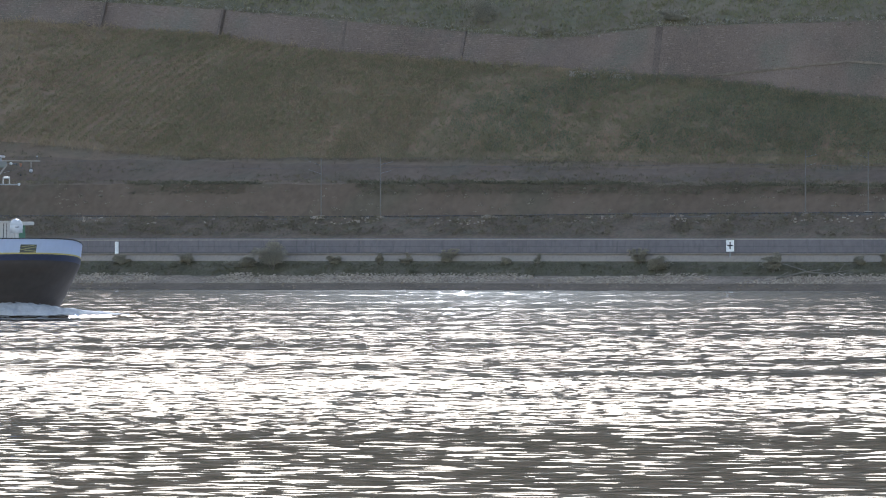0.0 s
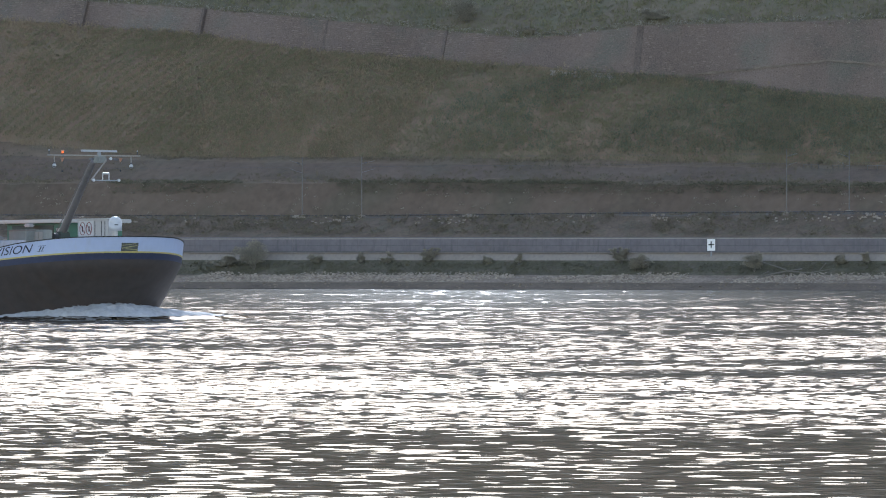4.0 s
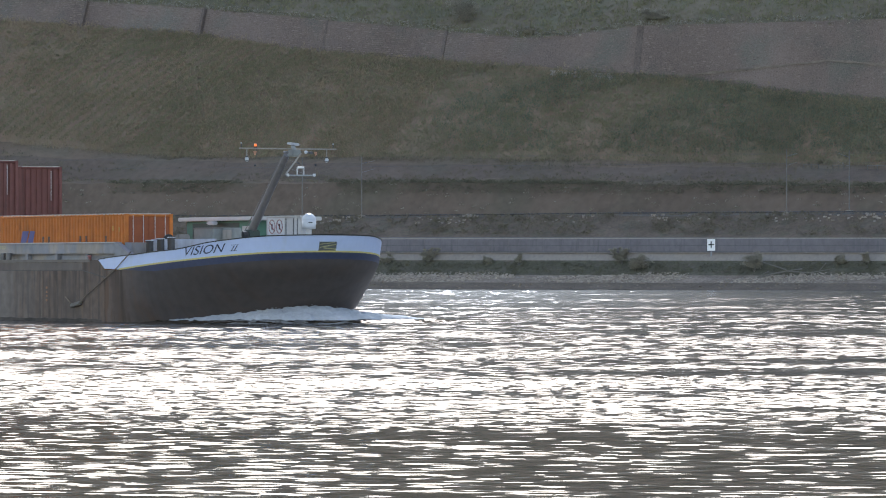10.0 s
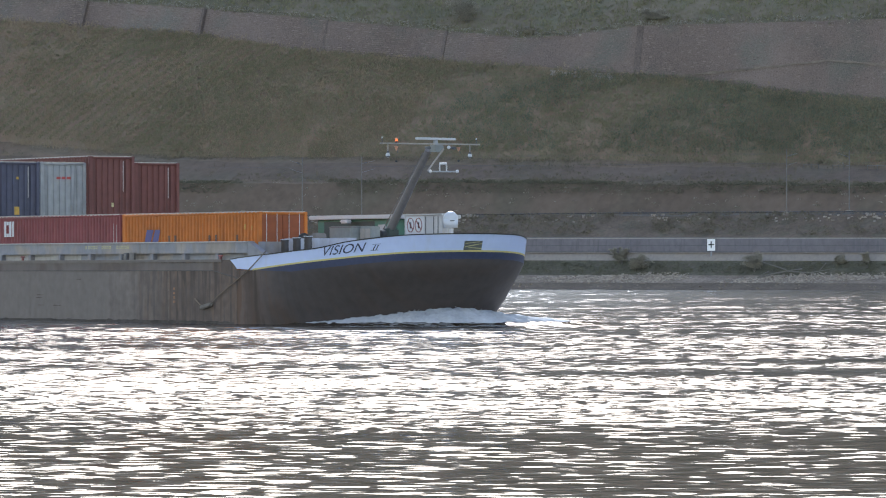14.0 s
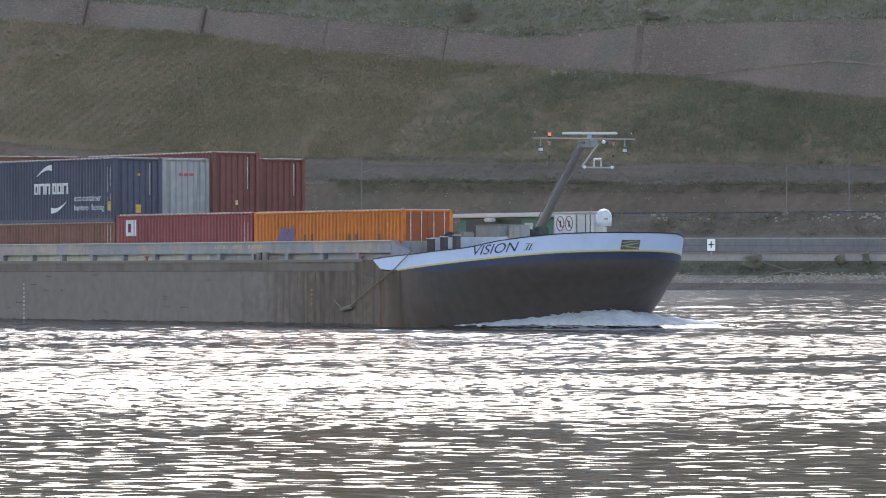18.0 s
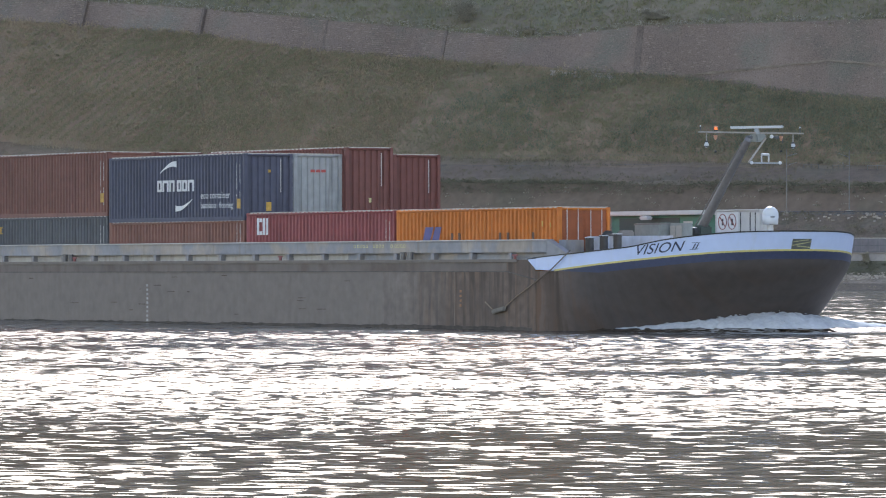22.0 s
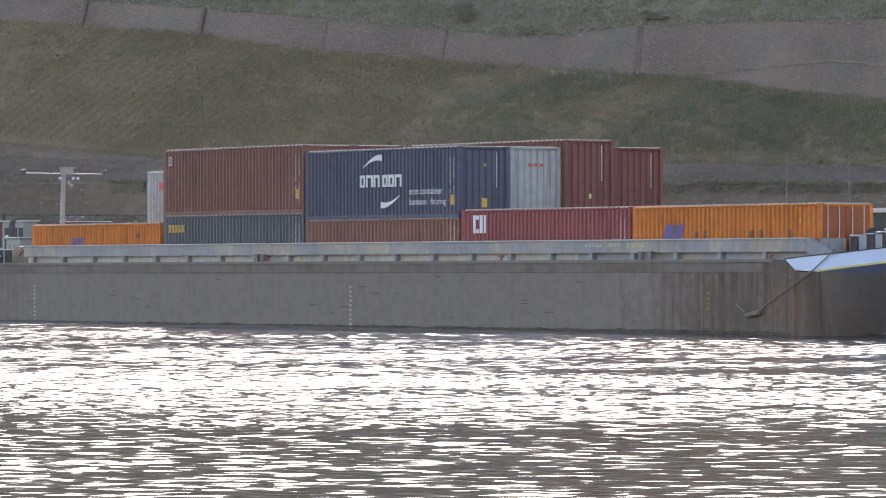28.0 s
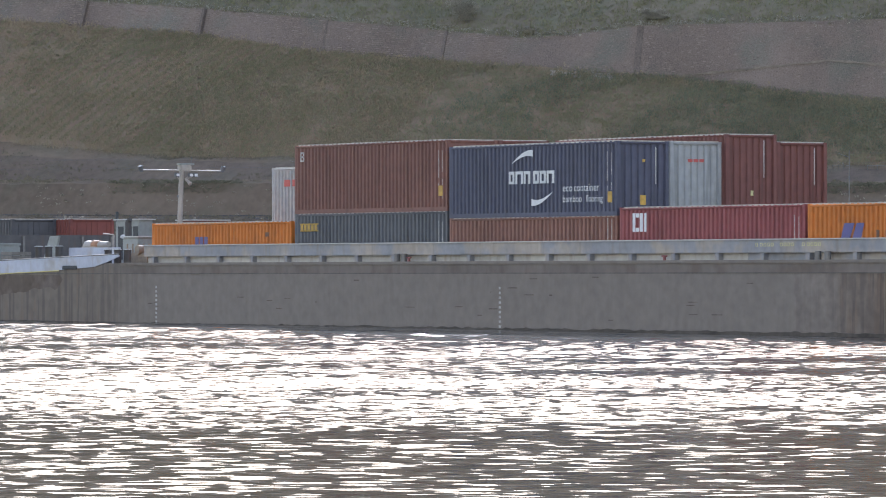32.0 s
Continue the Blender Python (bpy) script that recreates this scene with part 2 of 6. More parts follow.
M = dict(
    water=water_material(),
    foam=mat("foam", (0.43, 0.43, 0.44), 0.9, vary=0.2, big=1.2, small=7, bump=0.03),
    mud=mat("wet_mud", (0.145, 0.116, 0.09), 0.95, vary=0.3, big=0.3, small=3, bump=0.05, spec=0.03),
    shore=mat("shore_grass", (0.115, 0.105, 0.075), 0.95, vary=0.3, big=0.3, small=3, bump=0.1, second=(0.14, 0.118, 0.09), second_at=0.58, spec=0.1),
    shore_leaf=mat("shore_scrub_leaves", (0.13, 0.122, 0.085), 0.9, vary=0.25, big=0.25, small=3, random_tint=0.25, island=True, spec=0.1),
    rubble=mat("rubble_bed", (0.225, 0.178, 0.138), 0.95, vary=0.45, big=0.5, small=4, bump=0.15, spec=0.08),
    stone=mat("rubble_stone", (0.33, 0.28, 0.238), 0.9, vary=0.5, big=0.8, small=5, random_tint=0.6, island=True, spec=0.12),
    scrub=mat("scrub_soil", (0.142, 0.108, 0.082), 0.95, vary=0.3, big=0.3, small=2.5, bump=0.12, second=(0.122, 0.104, 0.076), second_at=0.55, spec=0.1),
    ballast=mat("ballast", (0.1, 0.09, 0.08), 0.95, vary=0.3, small=6, spec=0.12),
    slope=mat("vineyard_soil", (0.25, 0.168, 0.118), 0.95, vary=0.18, big=0.1, small=1.2, bump=0.1, second=(0.222, 0.165, 0.112), second_at=0.5, spec=0.1),
    grass=mat("dry_grass_slope", (0.172, 0.142, 0.102), 0.95, vary=0.22, big=0.1, small=1.5, bump=0.12, second=(0.148, 0.137, 0.094), second_at=0.52, spec=0.1),
    dark_slope=mat("dark_embankment", (0.138, 0.103, 0.08), 0.95, vary=0.25, big=0.08, small=1.2, bump=0.08, second=(0.122, 0.1, 0.076), second_at=0.55, spec=0.1),
    concrete=mat("concrete", (0.27, 0.23, 0.2), 0.85, vary=0.14, big=0.15, small=3, streak=((0.17, 0.15, 0.13), 0.4, 0.56), spec=0.1),
    barrier=mat("grey_blue_concrete", (0.178, 0.16, 0.166), 0.85, vary=0.18, big=0.15, small=2, streak=((0.1, 0.1, 0.105), 0.5, 0.55), spec=0.12),
    terrace=mat("terrace_soil", (0.168, 0.121, 0.085), 0.95, vary=0.2, big=0.08, small=1.2, bump=0.08, second=(0.146, 0.114, 0.08), second_at=0.52, spec=0.1),
    terrace_weed=mat("terrace_weed", (0.15, 0.128, 0.088), 0.9, vary=0.2, big=0.2, small=3, random_tint=0.25, island=True, spec=0.1),
    terrace_straw=mat("terrace_stems", (0.17, 0.135, 0.105), 0.9, vary=0.25, big=0.3, small=3, random_tint=0.3, island=True, spec=0.1),
    drystone=mat("dry_stone_wall", (0.185, 0.143, 0.124), 0.95, vary=0.4, big=0.08, small=7.0, bump=0.12, second=(0.15, 0.135, 0.115), second_at=0.6, spec=0.12),
    ashlar=mat("wall_stone", (0.202, 0.157, 0.137), 0.95, vary=0.4, big=0.15, small=2.5, random_tint=1.0, island=True, spec=0.12),
    steel=mat("galvanised_steel", (0.27, 0.28, 0.29), 0.5, 0.4, vary=0.15),
    rail=mat("dark_rail_paint", (0.09, 0.09, 0.095), 0.6, vary=0.2),
    sign=mat("white_sign", (0.8, 0.8, 0.8), 0.5, vary=0.05),
    black=mat("black_paint", (0.02, 0.02, 0.022), 0.5, vary=0.3),
    leaf=mat("bush_leaves", (0.262, 0.235, 0.185), 0.85, vary=0.3, big=0.7, small=5, random_tint=0.25, island=True, spec=0.1),
    # lighter and redder than green_weed, partly for the glare veil over the left slope
    weed=mat("weed_leaves", (0.262, 0.202, 0.136), 0.9, vary=0.2, big=0.12, small=2, random_tint=0.25, island=True, spec=0.1),
    herb=mat("herb_leaves", (0.135, 0.142, 0.098), 0.9, vary=0.25, big=0.1, small=2, random_tint=0.25, island=True, spec=0.1),
    green_weed=mat("green_weed_leaves", (0.195, 0.174, 0.112), 0.9, vary=0.25, big=0.1, small=2, random_tint=0.25, island=True, spec=0.1),
    vine=mat("vine_leaves", (0.178, 0.166, 0.098), 0.9, vary=0.2, big=0.15, small=3, random_tint=0.25, island=True, spec=0.1),
    straw=mat("dry_stems", (0.215, 0.172, 0.128), 0.9, vary=0.25, big=0.3, small=3, random_tint=0.3, island=True, spec=0.1),
    wood=mat("grey_driftwood", (0.17, 0.15, 0.13), 0.9, vary=0.3),
    hull=worn_paint("weathered_grey_hull", (0.15, 0.118, 0.098), (0.176, 0.146, 0.127), -34.0, -42.0, tall=1.0, streaks=0.55, vary=0.1, least=0.1),
    sunlit_ribs=mat("sunlit_rib_tone", (0.38, 0.34, 0.3), 0.5, vary=0.35, big=0.6, small=5),
    stern_mast=mat("beige_mast", (0.3, 0.265, 0.235), 0.55, vary=0.15),
    growth=mat("wet_growth", (0.078, 0.064, 0.054), 0.8, vary=0.5, big=0.6, small=4, spec=0.2),
    worn_bow=worn_paint("worn_bow_paint", (0.08, 0.067, 0.064), (0.13, 0.09, 0.07), 24.2, 28.0, tall=0.2, streaks=1.1, vary=0.1, most=0.12),
    worn_side=worn_paint("rusting_side_paint", (0.13, 0.09, 0.07), (0.176, 0.143, 0.124), 14.5, 19.0, 0.2, streaks=0.8, vary=0.2, least=0.18),
    navy=mat("navy_band", (0.035, 0.045, 0.09), 0.5, vary=0.25, big=0.5),
    bow_mid=mat("scuffed_dark_hull", (0.095, 0.08, 0.07), 0.7, vary=0.35, big=0.5, small=2.5, streak=((0.06, 0.045, 0.035), 0.6, 0.5)),
    cream=mat("pale_cream_coaming", (0.36, 0.325, 0.29), 0.6, vary=0.2, big=0.3, small=3, streak=((0.2, 0.15, 0.12), 0.5, 0.57)),
    stern_white=mat("grimy_pale_blue_paint", (0.34, 0.36, 0.43), 0.5, vary=0.2, big=0.4, small=3, streak=((0.26, 0.22, 0.19), 0.5, 0.56), second=(0.3, 0.28, 0.27), second_at=0.6),
    dark_brown=mat("dark_brown_patches", (0.112, 0.086, 0.07), 0.85, vary=0.3, big=0.4, small=2.5, second=(0.145, 0.115, 0.1), second_at=0.56, spec=0.12),
    badge=mat("dark_badge", (0.09, 0.095, 0.09), 0.5, vary=0.2),
    ledge=mat("pale_ledge", (0.2, 0.165, 0.135), 0.95, vary=0.35, big=0.2, small=2, spec=0.12),
    bollard=mat("dark_bollard", (0.085, 0.08, 0.078), 0.8, spec=0.15, vary=0.25, streak=((0.05, 0.035, 0.025), 0.6, 0.5)),
    yellow=mat("yellow_line", (0.56, 0.46, 0.16), 0.5, vary=0.15),
    white=mat("pale_blue_ship_paint", (0.45, 0.53, 0.73), 0.42, vary=0.06, big=0.5, small=3, streak=((0.42, 0.44, 0.48), 0.35, 0.6)),
    dome=mat("white_dome", (0.47, 0.48, 0.49), 0.4, vary=0.04),
    pole=mat("grey_pole", (0.11, 0.1, 0.09), 0.6, vary=0.15),
    rust=mat("rusty_grey_hull", (0.15, 0.12, 0.104), 0.8, vary=0.2, big=0.3, small=2.5, streak=((0.115, 0.08, 0.06), 0.5, 0.56), second=(0.125, 0.092, 0.075), second_at=0.58),
    gear=mat("grey_deck_gear", (0.2, 0.21, 0.2), 0.55, vary=0.2),
    cabinet=mat("off_white_paint", (0.43, 0.42, 0.41), 0.5, vary=0.1, streak=((0.4, 0.38, 0.35), 0.4, 0.58)),
    blue_deck=mat("pale_blue_coaming", (0.215, 0.212, 0.228), 0.6, vary=0.22, big=0.35, small=3, streak=((0.19, 0.15, 0.12), 0.6, 0.55), second=(0.31, 0.255, 0.215), second_at=0.54),
    deck=mat("grey_deck", (0.16, 0.165, 0.17), 0.7, vary=0.3, second=(0.12, 0.09, 0.07), second_at=0.62),
    mast=mat("brown_grey_mast", (0.152, 0.138, 0.13), 0.5, 0.2, vary=0.2),
    green=mat("green_house", (0.05, 0.16, 0.11), 0.5, vary=0.15),
    dark=mat("dark_interior", (0.03, 0.032, 0.035), 0.7, vary=0.2),
    faded_orange=mat("faded_orange_mark", (0.28, 0.13, 0.07), 0.7, vary=0.4, big=2, small=8),
    orange_lamp=mat("faded_orange_lens", (0.5, 0.24, 0.15), 0.3, vary=0.05),
    red=mat("red_paint", (0.38, 0.05, 0.045), 0.5, vary=0.1),
    navy_text=mat("dark_lettering", (0.03, 0.035, 0.07), 0.5, vary=0.1),
    blue_mark=mat("blue_lettering", (0.075, 0.07, 0.19), 0.6, vary=0.15),
    white_text=mat("white_lettering", (0.56, 0.56, 0.56), 0.6, vary=0.08),
    yellow_mark=mat("yellow_mark", (0.45, 0.26, 0.05), 0.6, vary=0.3, big=3, small=9),
    pale_yellow=mat("pale_yellow_mark", (0.45, 0.4, 0.2), 0.6, vary=0.3, big=3, small=9),
    brown_mark=mat("dark_brown_mark", (0.11, 0.055, 0.035), 0.7, vary=0.2),
    stripe=mat("pale_stripe_paint", (0.42, 0.4, 0.38), 0.6, vary=0.45, big=2.0, small=8),
    gold=mat("gold_badge", (0.36, 0.34, 0.18), 0.5, vary=0.4, big=3, small=9),
    pale_stone=mat("pale_stone", (0.3, 0.26, 0.225), 0.95, vary=0.3, spec=0.1),
    dark_green=mat("dark_green_shade", (0.03, 0.05, 0.045), 0.5, vary=0.2),
    # doors darker and redder than the sides, for the end wall's shade
    shaded_door=mat("shaded_door", (0.27, 0.075, 0.03), 0.6, vary=0.2, big=0.5, small=3, streak=((0.2, 0.05, 0.02), 0.5, 0.55), spec=0.3),
    scarlet=mat("faded_sign_red", (0.24, 0.075, 0.07), 0.6, vary=0.15),
    rope=mat("rusty_chain", (0.22, 0.165, 0.12), 0.8, vary=0.3),
    rods=mat("galvanised_rods", (0.5, 0.48, 0.46), 0.45, 0.2, vary=0.3, big=1.0),
)

M["housing"] = mat("rust_brown_housing", (0.15, 0.062, 0.05), 0.7, vary=0.25, big=0.5, small=4)
M["housing_dark"] = mat("dark_plate", (0.075, 0.068, 0.068), 0.7, vary=0.3, big=0.5, small=3, streak=((0.12, 0.07, 0.05), 0.5, 0.55))
M["pier"] = mat("shade_dark_pier_stone", (0.15, 0.12, 0.105), 0.95, vary=0.4, big=0.3, small=5, bump=0.12, spec=0.12)
M["draught"] = mat("faded_draught_paint", (0.34, 0.32, 0.3), 0.8, vary=0.4, big=0.8, small=6)
M["mast_foot"] = mat("dark_green_mast_foot", (0.035, 0.05, 0.042), 0.6, vary=0.2)
M["beacon"] = mat("glowing_beacon", (0.8, 0.2, 0.05), 0.3, vary=0.05)
M["beacon"].node_tree.nodes["Principled BSDF"].inputs["Emission Color"].default_value = (1.0, 0.13, 0.02, 1)
M["beacon"].node_tree.nodes["Principled BSDF"].inputs["Emission Strength"].default_value = 0.4


# ---- mesh helpers ----
def mesh_of(bm, name):
    me = bpy.data.meshes.new(name)
    bm.normal_update()
    bm.to_mesh(me)
    bm.free()
    return me


def part(name, bm, material, parent=None, label="", smooth=False):
    """Links a bmesh or a mesh as one object, under a thing or a part."""
    me = mesh_of(bm, name) if isinstance(bm, bmesh.types.BMesh) else bm
    if not me.materials:
        me.materials.append(material)
    if smooth:
        me.polygons.foreach_set("use_smooth", [True] * len(me.polygons))
    ob = new(name, me)
    if parent is not None:
        ob.parent = parent
    if label:
        tagged(ob, label)
    return ob


def box(bm, x0, x1, y0, y1, z0, z1, bevel=0.0, segments=2):
    made = bmesh.ops.create_cube(bm, size=1, matrix=Matrix.LocRotScale(((x0 + x1) / 2, (y0 + y1) / 2, (z0 + z1) / 2), None, (abs(x1 - x0), abs(y1 - y0), abs(z1 - z0))))
    if bevel:
        edges = {e for v in made["verts"] for e in v.link_edges}
        bmesh.ops.bevel(bm, geom=list(edges), offset=bevel, segments=segments, affect='EDGES')
    return bm


def boxed(*a, **k):
    return box(bmesh.new(), *a, **k)


def rod(bm, a, b, r0, r1=None, n=8):
    """A tapered round bar from a to b."""
    a, b = Vector(a), Vector(b)
    d = b - a
    m = Matrix.Translation((a + b) / 2) @ d.to_track_quat('Z', 'Y').to_matrix().to_4x4()
    bmesh.ops.create_cone(bm, cap_ends=True, segments=n, radius1=r0, radius2=r0 if r1 is None else r1, depth=d.length, matrix=m)
    return bm


def ball(bm, c, r, n=12, squash=1.0):
    bmesh.ops.create_uvsphere(bm, u_segments=n, v_segments=n // 2 + 2, radius=r, matrix=Matrix.LocRotScale(c, None, (1, 1, squash)))
    return bm


def from_arrays(name, verts, faces):
    me = bpy.data.meshes.new(name)
    me.from_pydata(verts, [], faces)
    return me


def thing(name, label, category, group="", at=None):
    e = new(name)
    e.empty_display_size = 0.3
    if at is not None:
        e.matrix_basis = at
    return tagged(e, label, category, group)



# ---- the river: wind waves as real relief, steep in the gusts, low in the calm streaks ----
WATER_ROWS = [(float(t), pose(0.9 * math.sin(0.9 * t) - 0.3, 2.5 * t / 32 + 0.8 * math.cos(0.7 * t), 0.012 * math.sin(1.1 * t))) for t in range(33)]


def wave_field(x, y, wide, cell):
    """Height of the waves: many small trains from the far bank, in a patchwork of gusts and calm streaks."""
    r = np.random.default_rng(11)
    chop, swell, patch = np.zeros_like(x), np.zeros_like(x), np.zeros_like(x)
    shortest = 2.95 * cell
    for k in range(60):
        length = shortest * 2.4 ** r.random()
        turn, phase = r.normal(0, 0.43), r.random() * 6.28
        q = 2 * math.pi / length
        fine = min(1.0, 1.9 / max(1e-6, q * abs(math.sin(turn)) * wide)) ** 2
        chop += fine * (0.111 + 0.026 * np.clip((y - 150) / 200, 0, 1)) / q / math.sqrt(30) * np.cos(q * (x * math.sin(turn) + y * math.cos(turn)) + phase)
    for k in range(26):
        length = 0.6 * (3.2 / 0.6) ** r.random()
        turn, phase = r.normal(0, 0.42), r.random() * 6.28
        q = 2 * math.pi / length
        swell += 0.03 / q / math.sqrt(13) * np.cos(q * (x * math.sin(turn) + y * math.cos(turn)) + phase)
    # long low ripples of the sheltered water near the bank
    roll = np.zeros_like(x)
    if y.max() < 140:
        for k in range(40):
            length = 0.22 * (0.7 / 0.22) ** r.random()
            turn, phase = r.normal(0, 0.33), r.random() * 6.28
            q = 2 * math.pi / length
            roll += 0.056 / q / math.sqrt(20) * np.cos(q * (x * math.sin(turn) + y * math.cos(turn)) + phase)
    for k in range(24):
        length = 9 * (80 / 9) ** r.random()
        q = 2 * math.pi / length
        patch += np.cos(q * (0.25 * x * r.choice((-1, 1)) + y) + r.random() * 6.28 + 2.5 * np.sin(x / 17.0 + k)) / math.sqrt(12)
    gust = np.clip(0.95 + (0.24 - 0.06 * np.clip((y - 110) / 60, 0, 1)) * patch, 0.35, 1.35)
    calm = 1 / (1 + np.exp((y - 88.0 - 3.0 * patch - 1.5 * np.sin(x / 3.0)) / 1.1))
    return chop * (gust * (1 - calm) + 0.2 * calm) + roll * calm * (0.95 + 0.25 * patch) + swell * (0.8 + 0.2 * patch) * (1 - 0.6 * calm)


def water_sheet():
    verts, faces = [], []

    def patch(x0, x1, y0, y1, cx, cy, waves=True):
        nx, ny = max(1, round((x1 - x0) / cx)), max(1, round((y1 - y0) / cy))
        base = sum(len(v) for v in verts)
        gx, gy = np.meshgrid(np.linspace(x0, x1, nx + 1), np.linspace(y0, y1, ny + 1))
        gz = wave_field(gx, gy, cx, cy) if waves else np.zeros_like(gx)
        if waves and cy < 1:
            gz[0], gz[-1] = gz[0] - 0.3, gz[-1] - 0.3
        verts.append(np.stack([gx.ravel(), gy.ravel(), gz.ravel()], 1))
        i = np.arange(ny)[:, None] * (nx + 1) + np.arange(nx)[None, :] + base
        faces.append(np.stack([i, i + 1, i + nx + 2, i + nx + 1], -1).reshape(-1, 4))

    # fine relief in mid-river, coarser towards the sides and the far bank
    for y0, y1, half, cx, cy in ((55, 90, 9.5, 0.1, 0.07), (90, 130, 12.8, 0.14, 0.062), (130, 200, 18.5, 0.22, 0.078), (200, 300, 27, 0.35, 0.106), (300, 420, 37, 0.55, 0.117), (420, 560, 49, 0.7, 0.156)):
        patch(-half, half, y0 - 1.2, y1, cx, cy)
        for s in (-1, 1):
            patch(min(s * half, s * 66), max(s * half, s * 66), y0, y1, 2.0, 2.0)
    patch(-66, 66, -60, 55, 2.0, 2.0)
    for x0, x1, y0, y1 in ((-3000, -66, -600, 900), (66, 3000, -600, 900), (-66, 66, -600, -60), (-66, 66, 560, 900)):
        patch(x0, x1, y0, y1, 300, 150, False)
    v, f = np.concatenate(verts), np.concatenate(faces)
    me = bpy.data.meshes.new("water")
    me.vertices.add(len(v))
    me.vertices.foreach_set("co", v.astype(np.float32).ravel())
    me.loops.add(f.size)
    me.loops.foreach_set("vertex_index", f.astype(np.int32).ravel())
    me.polygons.add(len(f))
    me.polygons.foreach_set("loop_start", np.arange(0, f.size, 4, dtype=np.int32))
    me.polygons.foreach_set("use_smooth", np.ones(len(f), dtype=bool))
    me.update()
    me.validate()
    return me


water = tagged(part("water", water_sheet(), M["water"]), "grey rippled river water glittering against the sun", "river", kind="structure")

# ---- the far bank: one sheet from behind the camera to beyond the hill ----
F, HORIZON, H = 9608.6, 462.7, 2.716
BANK_AT, BANK_TURN = (0.0, 529.6), radians(28.5)
ALONG = np.array([math.cos(BANK_TURN), -math.sin(BANK_TURN)])
INLAND = np.array([math.sin(BANK_TURN), math.cos(BANK_TURN)])


def bank(a, n):
    """World x, y of a place a metres along the bank and n metres inland."""
    return BANK_AT[0] + a * ALONG[0] + n * INLAND[0], BANK_AT[1] + a * ALONG[1] + n * INLAND[1]


def lift(a, n, line):
    """Height at (a, n) of a contour given as (bearing, rise) pairs: rise over distance as the near bank sees it."""
    x, y = bank(a, n)
    b = np.interp(x / y * F + 784, [p[0] for p in line], [p[1] for p in line])
    return H + (HORIZON - b) * y / F


# contours of the bank: metres inland and their line across the view
CONTOURS = [
    (2.5, [(0, 500), (784, 500), (1568, 502)], "mud"),
    (5.5, [(0, 486), (784, 487), (1568, 488)], "rubble"),
    (8.0, [(0, 462), (784, 463), (1568, 464)], "shore"),
    (8.05, [(0, 460), (784, 461), (1568, 462)], "shore"),
    (8.6, [(0, 448), (784, 448), (1568, 448)], "concrete"),
    (14.0, [(0, 445), (784, 445), (1568, 446)], "ballast"),
    (14.1, [(0, 420), (784, 420), (1568, 421)], "barrier"),
    (19.0, [(0, 384), (500, 386), (820, 384), (1140, 381), (1568, 379)], "scrub"),
    (29.0, [(0, 382), (500, 384), (820, 382), (1140, 378), (1568, 376)], "ballast"),
    (31.0, [(0, 326), (784, 324), (1568, 330)], "dark_slope"),
    (35.0, [(0, 320), (784, 318), (1568, 322)], "terrace"),
    (39.0, [(0, 276), (300, 285), (784, 292), (1568, 300)], "dark_slope"),
    (42.0, [(0, 250), (120, 262), (300, 278), (784, 280), (1568, 292)], "terrace"),
]
WALL_FOOT = [(0, 36), (350, 62), (560, 92), (780, 109), (960, 122), (1130, 136), (1290, 150), (1400, 168), (1568, 182)]
WALL_TOP = [(0, -6), (150, 2), (360, 16), (577, 36), (780, 54), (930, 68), (1010, 62), (1130, 46), (1290, 42), (1440, 38), (1568, 33)]
a_fine = np.concatenate([[-4000, -1500, -500, -220, -150, -125], np.arange(-110, 64.01, 1.25), [80, 110, 160, 220, 500, 1500, 4000]])


def contour_rows():
    rows = [(np.full_like(a_fine, -3000.0), np.full_like(a_fine, 4.0), "scrub"), (np.full_like(a_fine, -475.0), np.full_like(a_fine, 1.2), "scrub"),
            (np.full_like(a_fine, -462.0), np.full_like(a_fine, 1.0), "scrub"), (np.full_like(a_fine, -450.0), np.full_like(a_fine, -1.0), "rubble"),
            (np.full_like(a_fine, -440.0), np.full_like(a_fine, -3.0), "mud"), (np.full_like(a_fine, -12.0), np.full_like(a_fine, -3.0), "mud"),
            (np.full_like(a_fine, 0.0), np.full_like(a_fine, 0.0), "mud")]
    for n, line, m in CONTOURS:
        rows.append((np.full_like(a_fine, n), lift(a_fine, n, line), m))
    z42 = rows[-1][1]
    # the vineyard: 33 degrees of slope up to the wall's foot
    nf = np.full_like(a_fine, 60.0)
    for _ in range(12):
        nf = 42.0 + (lift(a_fine, nf, WALL_FOOT) - z42) / 0.62
    for k in range(1, 16):
        s = k / 15
        bulge = 0.5 * math.sin(math.pi * s)
        rows.append((42 + (nf - 42) * s, z42 + (lift(a_fine, nf, WALL_FOOT) - z42) * s + bulge, "slope"))
    nt = nf + 1.2
    zt = lift(a_fine, nt, WALL_TOP)
    rows.append((nt, zt, "drystone"))
    for k in range(1, 7):
        rows.append((nt + 4 * k, zt + 2.4 * k, "grass"))
    # unseen hilltop, its heights set so its shadow ends at the shore
    rows += [(nt + 90, zt + 51, "slope"), (nt + 200, zt + 92, "grass"), (nt + 330, zt + 108, "slope"), (nt + 900, zt + 145, "grass"), (nt + 4000, zt + 120, "grass")]
    return rows, nf, nt, zt


ROWS, WALL_N, WALL_NT, WALL_Z = contour_rows()


def height_at(a, n):
    """Ground height at (a, n)."""
    ns = [np.interp(a, a_fine, r[0]) for r in ROWS]
    zs = [np.interp(a, a_fine, r[1]) for r in ROWS]
    return float(np.interp(n, ns, zs))


